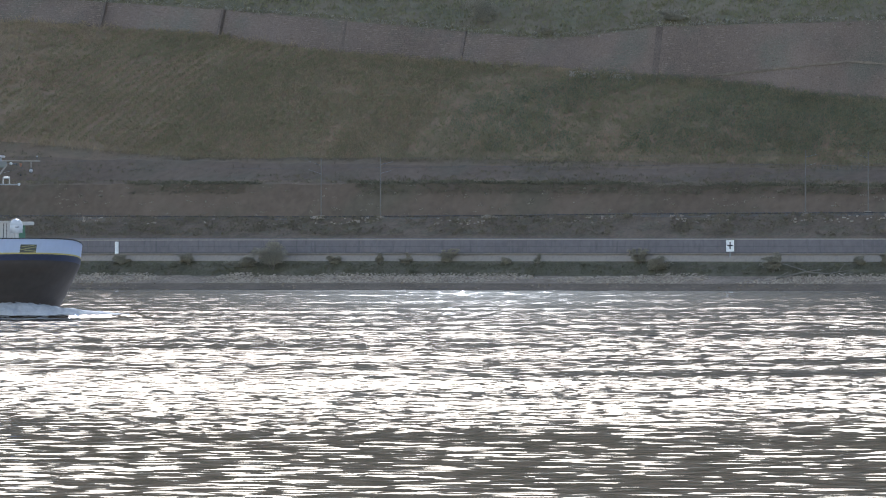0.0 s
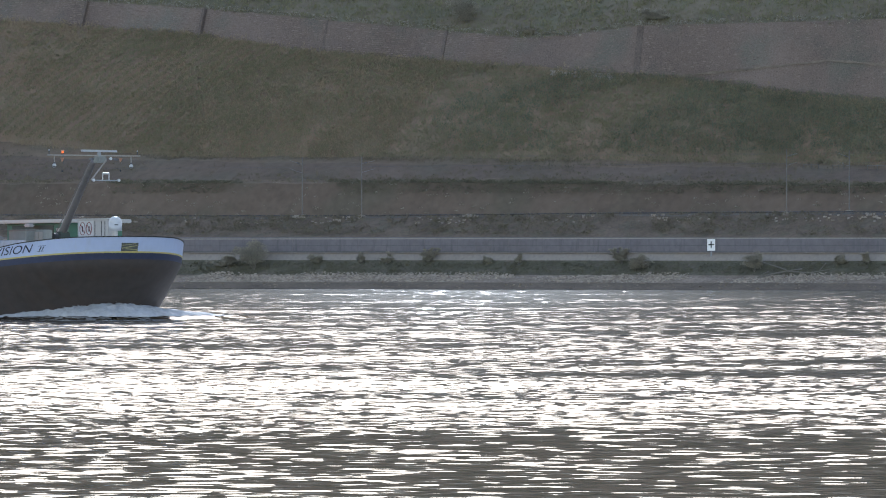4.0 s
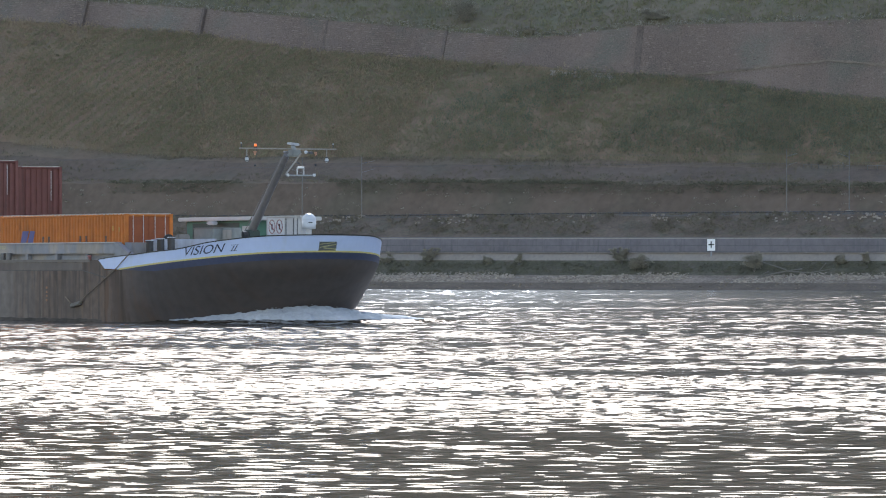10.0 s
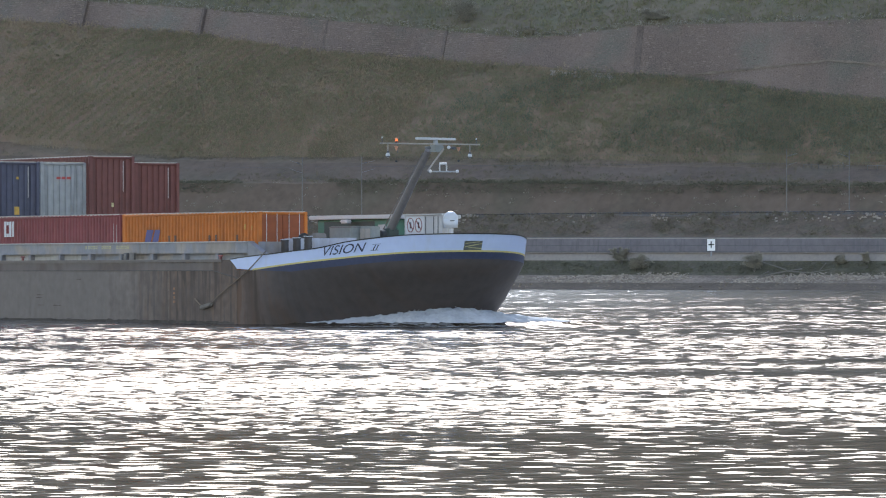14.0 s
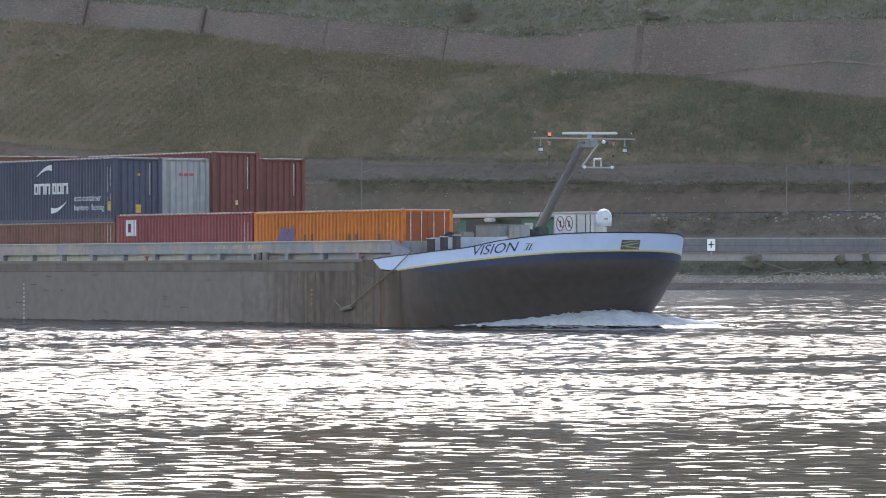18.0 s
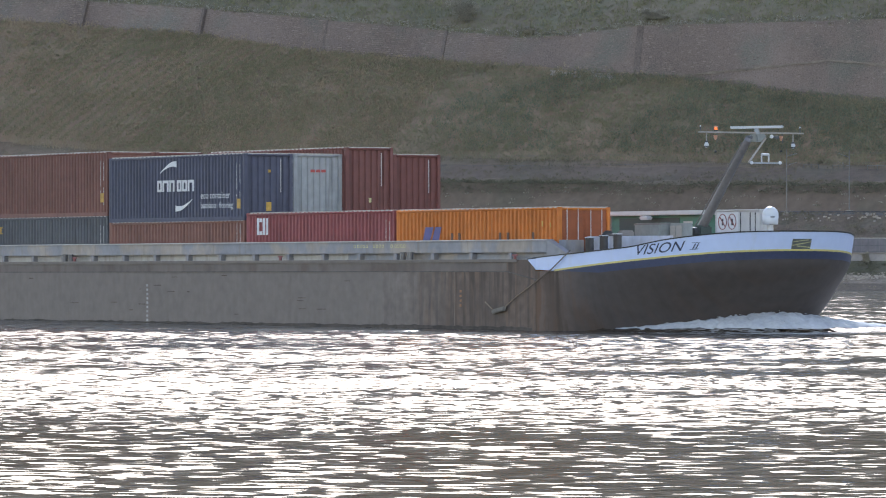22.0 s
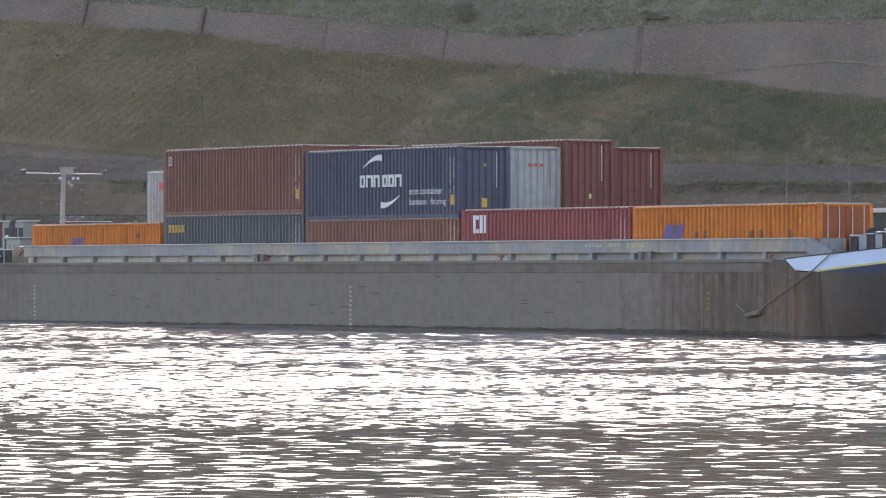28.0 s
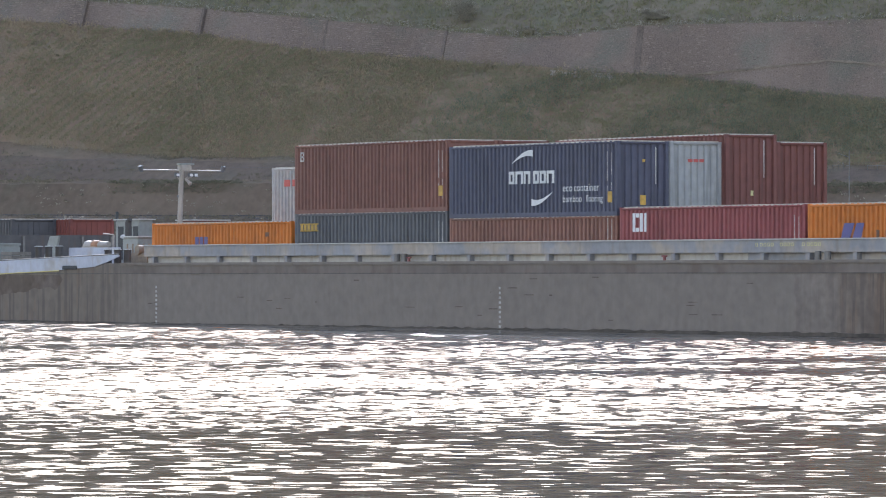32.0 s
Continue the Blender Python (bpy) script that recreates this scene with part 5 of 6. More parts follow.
# lower tier, starboard row, from aft to fore
container(ORANGE, "orange shipping container low in the hold", -37.1, 0, FLOOR, STD, marks=[("side", -2.2, 1.55, 0.3, 0.42, NB), ("side", -1.8, 1.55, 0.3, 0.42, NB), ("side", -1.4, 1.55, 0.3, 0.42, NB), ("side", 3.9, 1.95, 0.3, 0.18, M["brown_mark"])])
container((0.1, 0.1, 0.108), "grey-blue corrugated shipping container with a yellow mark", -24.6, 0, FLOOR, HIGH, marks=blue_bars, stripes=True)
container((0.215, 0.098, 0.075), "rust-brown shipping container under a blue one", -12.25, 0, FLOOR, STD, doors=False, stripes=True)
red_marks = [("side", -5.2, 1.95, 0.18, 0.72, WT), ("side", -4.98, 1.95, 0.22, 0.16, WT), ("side", -4.7, 1.95, 0.2, 0.72, WT), ("side", -4.98, 2.5, 0.22, 0.16, WT), ("side", -4.4, 1.95, 0.14, 0.72, WT)]
container((0.26, 0.072, 0.072), "crimson shipping container with white letters", 0.1, 0, FLOOR, HIGH, marks=red_marks, stripes=True)
container(ORANGE, "bright orange shipping container with blue letters", 12.45, 0, FLOOR, HIGH, rods="all", door=M["shaded_door"],
          marks=[("side", x, 1.5, 0.16, 0.42, M["brown_mark"]) for x in (-1.88, -1.32, 1.72, 2.3, 4.15)] + [("side", 4.85, 2.14, 0.1, 0.22, Y), ("side", 5.45, 2.1, 0.07, 0.2, Y), ("end", 0.18, 2.05, 0.1, 0.14, M["stripe"])])
orange = CARRIED[-1][0]
bm = bmesh.new()
for x0, x1, x2, x3 in ((-4.1, -3.55, -3.2, -3.82), (-3.4, -2.85, -2.6, -3.08)):
    bm.faces.new([bm.verts.new(p) for p in ((x0, -1.214, 1.5), (x1, -1.214, 1.5), (x2, -1.214, 2.18), (x3, -1.214, 2.18))])
bmesh.ops.recalc_face_normals(bm, faces=bm.faces)
part("logo_block", bm, NB, orange)
# upper tier, starboard row
container((0.185, 0.082, 0.066), "dark brown high shipping container, upper tier", -24.6, 0, FLOOR + HIGH, HIGH,
          stripes=True,
          marks=[("side", -5.62, 2.2, 0.07, 0.4, M["stripe"]), ("side", -5.4, 2.2, 0.06, 0.16, M["stripe"]), ("side", -5.4, 2.44, 0.06, 0.16, M["stripe"]), ("side", -5.54, 2.54, 0.14, 0.06, M["stripe"]), ("side", -5.54, 2.37, 0.14, 0.06, M["stripe"]), ("side", -5.54, 2.2, 0.14, 0.06, M["stripe"]), ("side", 5.42, 0.62, 0.3, 0.42, Y)])
navy_box = container(SLATE, "navy-blue high shipping container with white lettering", -12.27, 0, FLOOR + STD, HIGH, doors=False, pipe=True, stripes=True,
                marks=[("end", 0.0, 2.08, 0.13, 0.12, Y), ("end", -0.1, 0.42, 0.26, 0.38, Y), ("side", 5.45, 0.52, 0.3, 0.42, Y)])
# the blue side's emblem as plain white blocks, two swooshes, and its small words
for x, wd in ((-1.6, 0.4), (-1.12, 0.54), (-0.5, 0.45), (0.18, 0.4), (0.66, 0.42), (1.16, 0.52)):
    bm = boxed(x, x + 0.12, -1.235, -1.21, 1.32, 1.82)
    box(bm, x, x + wd, -1.235, -1.21, 1.7, 1.82)
    box(bm, x + wd - 0.12, x + wd, -1.235, -1.21, 1.32, 1.7)
    if wd < 0.44:
        box(bm, x, x + wd, -1.235, -1.21, 1.32, 1.42)
    part("logo_block", bm, WT, navy_box)
for x0, z0, s in ((-0.6, 2.38, 1), (0.8, 0.72, -1)):
    bm = bmesh.new()
    up, lo = [], []
    for k in range(11):
        q = k / 10
        up.append(bm.verts.new((x0 + s * (-0.75 + 1.5 * q), -1.232, z0 + s * (-0.22 + 0.5 * math.sin(q * 1.7)))))
        lo.append(bm.verts.new((x0 + s * (-0.75 + 1.5 * q), -1.232, z0 + s * (-0.22 + 0.5 * math.sin(q * 1.7) - 0.03 - 0.24 * q))))
    for k in range(10):
        bm.faces.new((lo[k], lo[k + 1], up[k + 1], up[k]))
    bmesh.ops.recalc_face_normals(bm, faces=bm.faces)
    part("swoosh", bm, WT, navy_box)


def flat_words(text, x, z, size, material, parent, wide=1.0):
    cu = bpy.data.curves.new("lettering", 'FONT')
    cu.body, cu.size = text, size
    tmp = new("words_source", cu)
    me = bpy.data.meshes.new_from_object(tmp.evaluated_get(bpy.context.evaluated_depsgraph_get()))
    bpy.data.objects.remove(tmp)
    for v in me.vertices:
        v.co = (x + v.co.x * wide, -1.236, z + v.co.y)
    return part("lettering", me, material, parent)


flat_words("eco", 2.3, 0.98, 0.42, WT, navy_box, 1.15)
flat_words("container", 3.1, 0.98, 0.42, WT, navy_box, 1.1)
flat_words("bamboo", 2.3, 0.56, 0.38, WT, navy_box, 1.1)
flat_words("flooring", 3.95, 0.56, 0.38, WT, navy_box, 1.0)
container((0.275, 0.28, 0.285), "pale grey shipping container with red marks", -12.19, 1, FLOOR + STD, HIGH, doors=False,
          marks=[("end", -0.35, 2.1, 0.22, 0.12, RD), ("end", -0.08, 2.1, 0.22, 0.12, RD), ("end", 0.19, 2.1, 0.22, 0.12, RD)])
container(BROWN, "dark brown high shipping container among others", -11.9, 2, FLOOR + HIGH, HIGH, doors=False, pipe=True, marks=[("end", 0.0, 0.5, 0.12, 0.2, M["pale_yellow"])])
container((0.155, 0.058, 0.05), "dark brown shipping container at the far side", -11.9, 3, FLOOR + STD + 0.02, HIGH, doors=False, pipe=True, marks=[("end", -0.1, 0.12, 0.12, 0.14, Y), ("end", 0.6, 0.12, 0.1, 0.1, Y)])
container(BROWN, "dark brown high shipping container, upper tier", -24.5, 1, FLOOR + HIGH, HIGH)
container((0.2, 0.08, 0.06), "rust-red shipping container, upper tier", -24.5, 2, FLOOR + STD, HIGH)
container((0.33, 0.32, 0.315), "pale grey shipping container with red marks", -34.9, 2, FLOOR + 2.52, 2.54, marks=[("side", -5.0, 1.7, 0.5, 0.3, RD), ("side", -4.3, 1.7, 0.5, 0.3, RD)])
# lower tier, inner rows, that carry the upper ones
for x0, row, hgt, col in ((-12.19, 1, STD, BROWN), (-11.9, 2, HIGH, SLATE), (-11.9, 3, STD + 0.02, BROWN), (-24.5, 1, HIGH, BROWN), (-24.5, 2, STD, SLATE), (-34.9, 2, 2.52, ORANGE), (0.4, 1, STD, (0.2, 0.08, 0.06)), (0.4, 2, STD, SLATE)):
    container(col, "shipping container hidden in the hold's inner rows", x0, row, FLOOR, hgt)
# the after hold
container((0.072, 0.07, 0.076), "dark slate shipping container in the after hold", -72.1, 2, FLOOR, 0.12 + HIGH)
container((0.175, 0.05, 0.042), "red shipping container in the after hold", -70.7, 3, FLOOR, 0.12 + HIGH)
container((0.3, 0.3, 0.3), "grey shipping container in the after hold", -79.5, 1, FLOOR, STD, length=6.06)


def bow_wave():
    """Foam piled up by the bow and diverging along both sides, riding on a smooth hump of water."""
    e = thing("bow_wave", "white foaming bow wave pushed by the barge", "wave")
    for s in (-1, 1):
        foam, slope = bmesh.new(), bmesh.new()
        crest_rows, slope_rows = [], []
        for i in range(220):
            q = i / 219
            th = s * (q * 1.12 - 0.01)
            x, y = plan(th, 0.3)
            base = 0.33 * (1 - q) ** 0.9
            crest = 0.42 * (1 - q) ** 1.2 * (1 + 0.3 * noise.noise((q * 13, s * 0.2 * q, 2.0)))
            away = (0.4 if s < 0 else 3.8) * q
            width = (0.95 + 0.3 * q) * (1 - 0.5 * q) + 1.3 * (0.5 + 0.5 * math.cos(math.pi * min(1.0, q / 0.5)))
            nx, ny = math.cos(th), math.sin(th)
            row = []
            for k in range(25):
                r = k / 24
                d = r * width * (1 + 0.15 * noise.noise((x * 3, y * 3, 9.0))) - 0.3 + away * min(1.0, r * 2)
                px, py = x + nx * d, y + ny * d
                churn = noise.noise((px * 3.1, py * 3.1, 1.0)) + 0.5 * noise.noise((px * 7.3, py * 7.3, 2.0))
                z = base + crest * max(0.0, 1 - r * r) ** 0.7 * (1 + 0.22 * churn) + 0.05 * churn * (1 - r * r)
                row.append(foam.verts.new((px, py, z - (0.05 + 0.7 * base) * r ** 2)))
            crest_rows.append(row)
            row = []
            for k in range(11):
                d = width * 0.75 - 0.3 + away + (1.3 + 0.5 * noise.noise((x * 0.9, y * 0.9, 6.0))) * k / 10
                ripple = 0.07 * noise.noise((x * 3.4 + 2 * d, y * 3.4, k * 0.9)) * (1 - 0.5 * k / 10)
                row.append(slope.verts.new((x + nx * d, y + ny * d, (0.3 * base + 0.02) * math.cos(math.pi / 2 * k / 10) - 0.08 * k / 10 + ripple)))
            slope_rows.append(row)
        for bm, rows in ((foam, crest_rows), (slope, slope_rows)):
            for p, q in zip(rows, rows[1:]):
                for k in range(len(p) - 1):
                    bm.faces.new((p[k], q[k], q[k + 1], p[k + 1]))
            bmesh.ops.recalc_face_normals(bm, faces=bm.faces)
        part("foam_bank", foam, M["foam"], e, "white broken foam", smooth=True)
        part("wave_slope", slope, M["water"], e, "smooth dark water under the foam", smooth=True)
    # flecks of spray thrown off the crest
    r = np.random.default_rng(8)
    bm = bmesh.new()
    for _ in range(90):
        th = r.uniform(-0.4, 0.9)
        x, y = plan(th, 0.3)
        d = r.uniform(0.2, 1.9)
        size = r.uniform(0.008, 0.03)
        bmesh.ops.create_icosphere(bm, subdivisions=1, radius=size, matrix=Matrix.LocRotScale((x + math.cos(th) * d, y + math.sin(th) * d, max(0.03, 0.8 * (1 - d / 2.6) * (1 - abs(th) / 1.4) + r.uniform(-0.02, 0.1))), None, (2.0, 2.0, 0.7)))
    tagged(part("foam_flecks", bm, M["foam"], e), kind="stuff")
    return aboard(e)


bow_wave()


# ---- along the far bank ----
def site(bearing, n):
    """Metres along the bank of the place n metres inland that lies on a bearing of the view's plan."""
    k = (bearing - 784) / F
    return (k * (BANK_AT[1] + n * INLAND[1]) - BANK_AT[0] - n * INLAND[0]) / (ALONG[0] - k * ALONG[1])


def bank_pose(a, n, z=None, turn=0.0):
    x, y = bank(a, n)
    return pose(x, y, height_at(a, n) if z is None else z, 0, 0, -28.5 + turn)


def soup(name, points, normals_up, size, leaves, material, spread, label, category, kind="", squash=0.8, parent=None, flat=0.5, upright=0.0):
    """Many small leaf blades round each of the points, as one mesh."""
    r = np.random.default_rng(len(points) * 7 + leaves)
    p = np.repeat(np.asarray(points, float), leaves, axis=0)
    sp = np.repeat(np.asarray(spread, float), leaves) if np.ndim(spread) else np.full(len(p), float(spread))
    off = r.normal(size=(len(p), 3))
    off *= (r.random(len(p)) ** 0.4 / np.maximum(1e-6, np.linalg.norm(off, axis=1)))[:, None]
    off[:, 2] = np.abs(off[:, 2]) * squash
    c = p + off * sp[:, None]
    u = r.normal(size=(len(p), 3))
    u /= np.linalg.norm(u, axis=1)[:, None]
    u[:, 2] += upright * np.sign(u[:, 2] + 1e-6)
    u /= np.linalg.norm(u, axis=1)[:, None]
    v = np.cross(u, r.normal(size=(len(p), 3)))
    v /= np.linalg.norm(v, axis=1)[:, None]
    s = size * (0.6 + 0.8 * r.random(len(p)))[:, None]
    quad = np.stack([c - u * s, c + v * s * flat, c + u * s, c - v * s * flat], 1).reshape(-1, 3)
    f = np.arange(len(quad)).reshape(-1, 4)
    me = bpy.data.meshes.new(name)
    me.vertices.add(len(quad))
    me.vertices.foreach_set("co", quad.astype(np.float32).ravel())
    me.loops.add(f.size)
    me.loops.foreach_set("vertex_index", f.astype(np.int32).ravel())
    me.polygons.add(len(f))
    me.polygons.foreach_set("loop_start", np.arange(0, f.size, 4, dtype=np.int32))
    me.update()
    ob = part(name, me, material, parent)
    return tagged(ob, label, category, kind=kind)


def ground_points(count, a0, a1, n0, n1, seed, keep=None, rise=0.0):
    """Random places on the bank between two lines inland, which may be functions of a."""
    r = np.random.default_rng(seed)
    out = []
    for _ in range(count):
        a = a0 + (a1 - a0) * r.random()
        lo, hi = (n0(a) if callable(n0) else n0), (n1(a) if callable(n1) else n1)
        n = lo + (hi - lo) * r.random()
        if keep and not keep(a, n):
            continue
        out.append((*bank(a, n), height_at(a, n) + rise))
    return out


wall_foot = lambda a: float(np.interp(a, a_fine, WALL_N))
wall_head = lambda a: float(np.interp(a, a_fine, WALL_NT))

def vine_band(a, n):
    """How well the vines are kept at a place: 1 in the middle of the vineyard, 0 outside."""
    return math.exp(-((a + 68 - 0.25 * (n - 55)) / 15.0) ** 2)


# vineyard: vines in rows that climb the slope, thin or missing in places
r = np.random.default_rng(3)
vines = []
for a in np.arange(-128, 10, 1.45):
    n = 42.6
    while True:
        x = a + 0.34 * (n - 42.0)
        if n > wall_foot(x) - 0.8:
            break
        if r.random() < 0.25 + 0.95 * vine_band(x, n) + 0.5 * noise.noise((x * 0.06, n * 0.08, 1.0)):
            vines.append((*bank(x + r.normal(0, 0.06), n), height_at(x, n) + 0.3))
        n += 0.42
soup("vines", vines, None, 0.085, 26, M["vine"], 0.36, "rows of green vines on the slope", "vines", "stuff", squash=1.3, upright=1.2)


def thick(a, n):
    """Where weeds stand: everywhere but between the vine rows, in drifts."""
    return noise.noise((a * 0.09, n * 0.12, 4.0)) + 0.5 * noise.noise((a * 1.7, n * 1.9, 8.0)) > -0.8 + 0.5 * vine_band(a, n)


soup("slope_weeds", ground_points(17000, -108, -30, 41.5, wall_foot, 21, thick), None, 0.1, 7, M["weed"], 0.5, "low green weeds between the vines", "weeds", "stuff", squash=0.9, upright=1.8)
soup("dry_weeds", ground_points(5000, -100, 30, 40.5, wall_foot, 22, lambda a, n: noise.noise((a * 0.05, n * 0.06, 7.0)) > -0.1), None, 0.12, 5, M["straw"], 0.5, "dry straw-coloured weeds on the slope", "weeds", "stuff", flat=0.25, upright=2.2)
soup("green_weeds", ground_points(17500, -92, 32, 41.5, wall_foot, 51, lambda a, n: noise.noise((a * 0.08, n * 0.11, 4.0)) + 0.4 * noise.noise((a * 0.9, n * 1.1, 8.0)) > -0.9 + 0.02 * max(0.0, -26 - a) + 0.3 * vine_band(a, n)), None, 0.095, 9, M["green_weed"], 0.5, "rank dark green weeds covering the slope", "weeds", "stuff", squash=1.2, upright=2.0)
# taller herbs that stand up singly out of the weeds
soup("tall_herbs", ground_points(4200, -40, 32, 43, wall_foot, 63, lambda a, n: noise.noise((a * 0.07, n * 0.1, 12.0)) > 0.3 - 0.012 * (a + 40)), None, 0.08, 18, M["herb"], 0.36, "tall dark green herbs on the slope", "weeds", "stuff", squash=2.6, upright=2.2)
soup("upper_grass", ground_points(6500, -100, 32, wall_head, lambda a: wall_head(a) + 14, 23), None, 0.12, 7, M["vine"], 0.5, "rough grass above the terrace wall", "grass", "stuff", upright=1.8)
soup("upper_dry_grass", ground_points(3000, -100, 32, wall_head, lambda a: wall_head(a) + 14, 29), None, 0.15, 4, M["straw"], 0.5, "dry grass above the terrace wall", "grass", "stuff", flat=0.25, upright=1.8)
soup("wall_foot_weeds", ground_points(520, -100, 30, lambda a: wall_foot(a) - 1.6, lambda a: wall_foot(a) + 0.1, 24), None, 0.1, 14, M["weed"], 0.62, "weeds along the foot of the terrace wall", "weeds", "stuff", squash=1.3, upright=1.5)
soup("wall_top_weeds", ground_points(420, -100, 32, lambda a: wall_head(a) - 0.1, lambda a: wall_head(a) + 0.7, 25), None, 0.12, 12, M["leaf"], 0.5, "dark weeds hanging over the terrace wall", "weeds", "stuff")
soup("terrace_weeds", ground_points(2600, -82, 40, 31.2, 42, 26, lambda a, n: noise.noise((a * 0.05, n * 0.3, 15.0)) > 0.0), None, 0.09, 8, M["terrace_weed"], 0.45, "weeds on the terraces above the railway", "weeds", "stuff", squash=0.6, upright=1.6)
soup("terrace_dry_weeds", ground_points(1500, -82, 40, 31.2, 42, 36), None, 0.1, 5, M["terrace_straw"], 0.45, "dry weeds on the terraces", "weeds", "stuff", squash=0.6, flat=0.3, upright=1.6)
soup("hedge", ground_points(3200, -82, 40, 30.35, 31.6, 27, lambda a, n: noise.noise((a * 0.07, n * 0.2, 0)) > (-0.5 if a > -12 else 0.05)), None, 0.075, 14, M["shore_leaf"], 0.6, "dark low hedge on the terrace edge", "hedge", "stuff", squash=0.7)
soup("hill_scrub", ground_points(1500, -68, 46, 14.6, 19.5, 28, lambda a, n: noise.noise((a * 0.12, n * 0.2, 5.0)) > -0.15), None, 0.085, 16, M["terrace_weed"], 0.5, "dark scrub on the road's embankment", "scrub", "stuff", squash=0.8)
soup("hill_dry_scrub", ground_points(1500, -68, 46, 14.4, 19.8, 38), None, 0.1, 8, M["terrace_straw"], 0.5, "dry stems on the road's embankment", "scrub", "stuff", flat=0.3, upright=1.6)
soup("shore_scrub", ground_points(2200, -56, 54, 5.7, 7.8, 31, lambda a, n: noise.noise((a * 0.12, 5.0, 0)) > -0.5, rise=-0.15), None, 0.075, 18, M["shore_leaf"], 0.45, "dark green scrub below the road wall", "scrub", "stuff", squash=0.9)
soup("embankment_weeds", ground_points(200, -68, 46, 29.0, 31.2, 33), None, 0.09, 10, M["leaf"], 0.45, "dark weeds on the railway cutting", "weeds", "stuff", squash=0.5)


# rubble along the shore, with boulders on the embankment
def stones(name, places, sizes, material, label, long=1.0, turned=True):
    verts, faces = [], []
    r = np.random.default_rng(len(places))
    for (x, y, z), s in zip(places, sizes):
        base = len(verts)
        turn = r.random() * 6.28 if turned else -BANK_TURN
        sx, sy, sz = s * long * (0.8 + 0.6 * r.random()), s * (0.7 + 0.5 * r.random()), s * (0.5 + 0.4 * r.random())
        for k in range(8):
            px, py, pz = ((k & 1) - 0.5) * sx, ((k >> 1 & 1) - 0.5) * sy, ((k >> 2 & 1) - 0.35) * sz
            px, py, pz = px * r.uniform(0.6, 1.1), py * r.uniform(0.6, 1.1), pz * r.uniform(0.7, 1.1)
            verts.append((x + px * math.cos(turn) - py * math.sin(turn), y + px * math.sin(turn) + py * math.cos(turn), z + pz))
        for f in ((0, 2, 3, 1), (4, 5, 7, 6), (0, 1, 5, 4), (2, 6, 7, 3), (0, 4, 6, 2), (1, 3, 7, 5)):
            faces.append(tuple(base + k for k in f))
    return tagged(part(name, from_arrays(name, verts, faces), material), label, "stones", kind="stuff")


r = np.random.default_rng(5)
pl = ground_points(9500, -60, 48, 2.6, 6.0, 41, lambda a, n: noise.noise((a * 0.1, n * 0.3, 9)) > -0.5 + 0.5 * abs(n - 4.4) / 1.8)
stones("shore_rubble", pl, r.uniform(0.06, 0.22, len(pl)), M["stone"], "pale broken rubble stones along the waterline")
pl = ground_points(260, -56, 54, 0.1, 2.6, 42)
stones("mud_stones", pl, r.uniform(0.06, 0.22, len(pl)), M["rubble"], "small dark stones on the wet mud")
pl = ground_points(320, -56, 56, 17.4, 19.2, 43, lambda a, n: noise.noise((a * 0.15, 3, 9)) > -0.05)
stones("embankment_boulders", pl, r.uniform(0.1, 0.34, len(pl)), M["stone"], "pale boulders on the embankment's edge")
pl = ground_points(60, site(990, 60), site(1110, 60), lambda a: wall_foot(a) - 1.2, lambda a: wall_foot(a) - 0.2, 44)
stones("fallen_stones", pl, r.uniform(0.25, 0.6, len(pl)), M["pale_stone"], "fallen pale stones at the wall's foot")


# stones of the terrace wall that stand proud of its face, in rough courses
pl, rs = [], np.random.default_rng(61)
for _ in range(11000):
    a = rs.uniform(-100, 32)
    foot, head = wall_foot(a), float(np.interp(a, a_fine, WALL_Z))
    z0 = height_at(a, foot)
    s = round(rs.random() * (head - z0) / 0.22) * 0.22 / (head - z0)
    pl.append((*bank(a, foot + 1.2 * s + 0.05), z0 + s * (head - z0)))
stones("wall_stones", pl, rs.uniform(0.06, 0.17, len(pl)), M["ashlar"], "small grey-brown stones of the dry terrace wall", 2.2, False)
for x, wd in ((521, 0.9), (823, 1.1)):
    pl = [(*bank(site(x, 18.9) + q, 18.9), height_at(site(x, 18.9), 18.9) + 0.1) for q in np.linspace(0, wd, 4)]
    stones("pale_boulders", pl, [0.4, 0.5, 0.42, 0.34], M["pale_stone"], "small heap of pale boulders on the embankment")


# bushes: trunk stems and a ragged crown
def bush(bearing, n, wide, high, material, label):
    wide, high = wide * 0.88, high * 0.85
    a = site(bearing, n)
    e = thing("bush", label, "bush", "bushes on the bank", bank_pose(a, n))
    rr = np.random.default_rng(int(bearing * 13 + n))
    bm = bmesh.new()
    tips = []
    for k in range(9):
        d = Vector((rr.normal(0, wide * 0.28), rr.normal(0, wide * 0.2), high * rr.uniform(0.35, 0.85)))
        rod(bm, (rr.normal(0, 0.08), rr.normal(0, 0.08), -0.1), d, 0.04, 0.012, 5)
        tips.append(d)
    part("stems", bm, M["wood"], e)
    pts = []
    for d in tips:
        for _ in range(7):
            q = rr.uniform(0.35, 1.05)
            pts.append((d.x * q * 1.15 + rr.normal(0, wide * 0.07), d.y * q + rr.normal(0, wide * 0.07), max(0.05, d.z * q - 0.1)))
    ob = soup("crown", pts, None, 0.045 + 0.006 * wide, 100, material, wide * 0.17, "", "", parent=e)
    return e


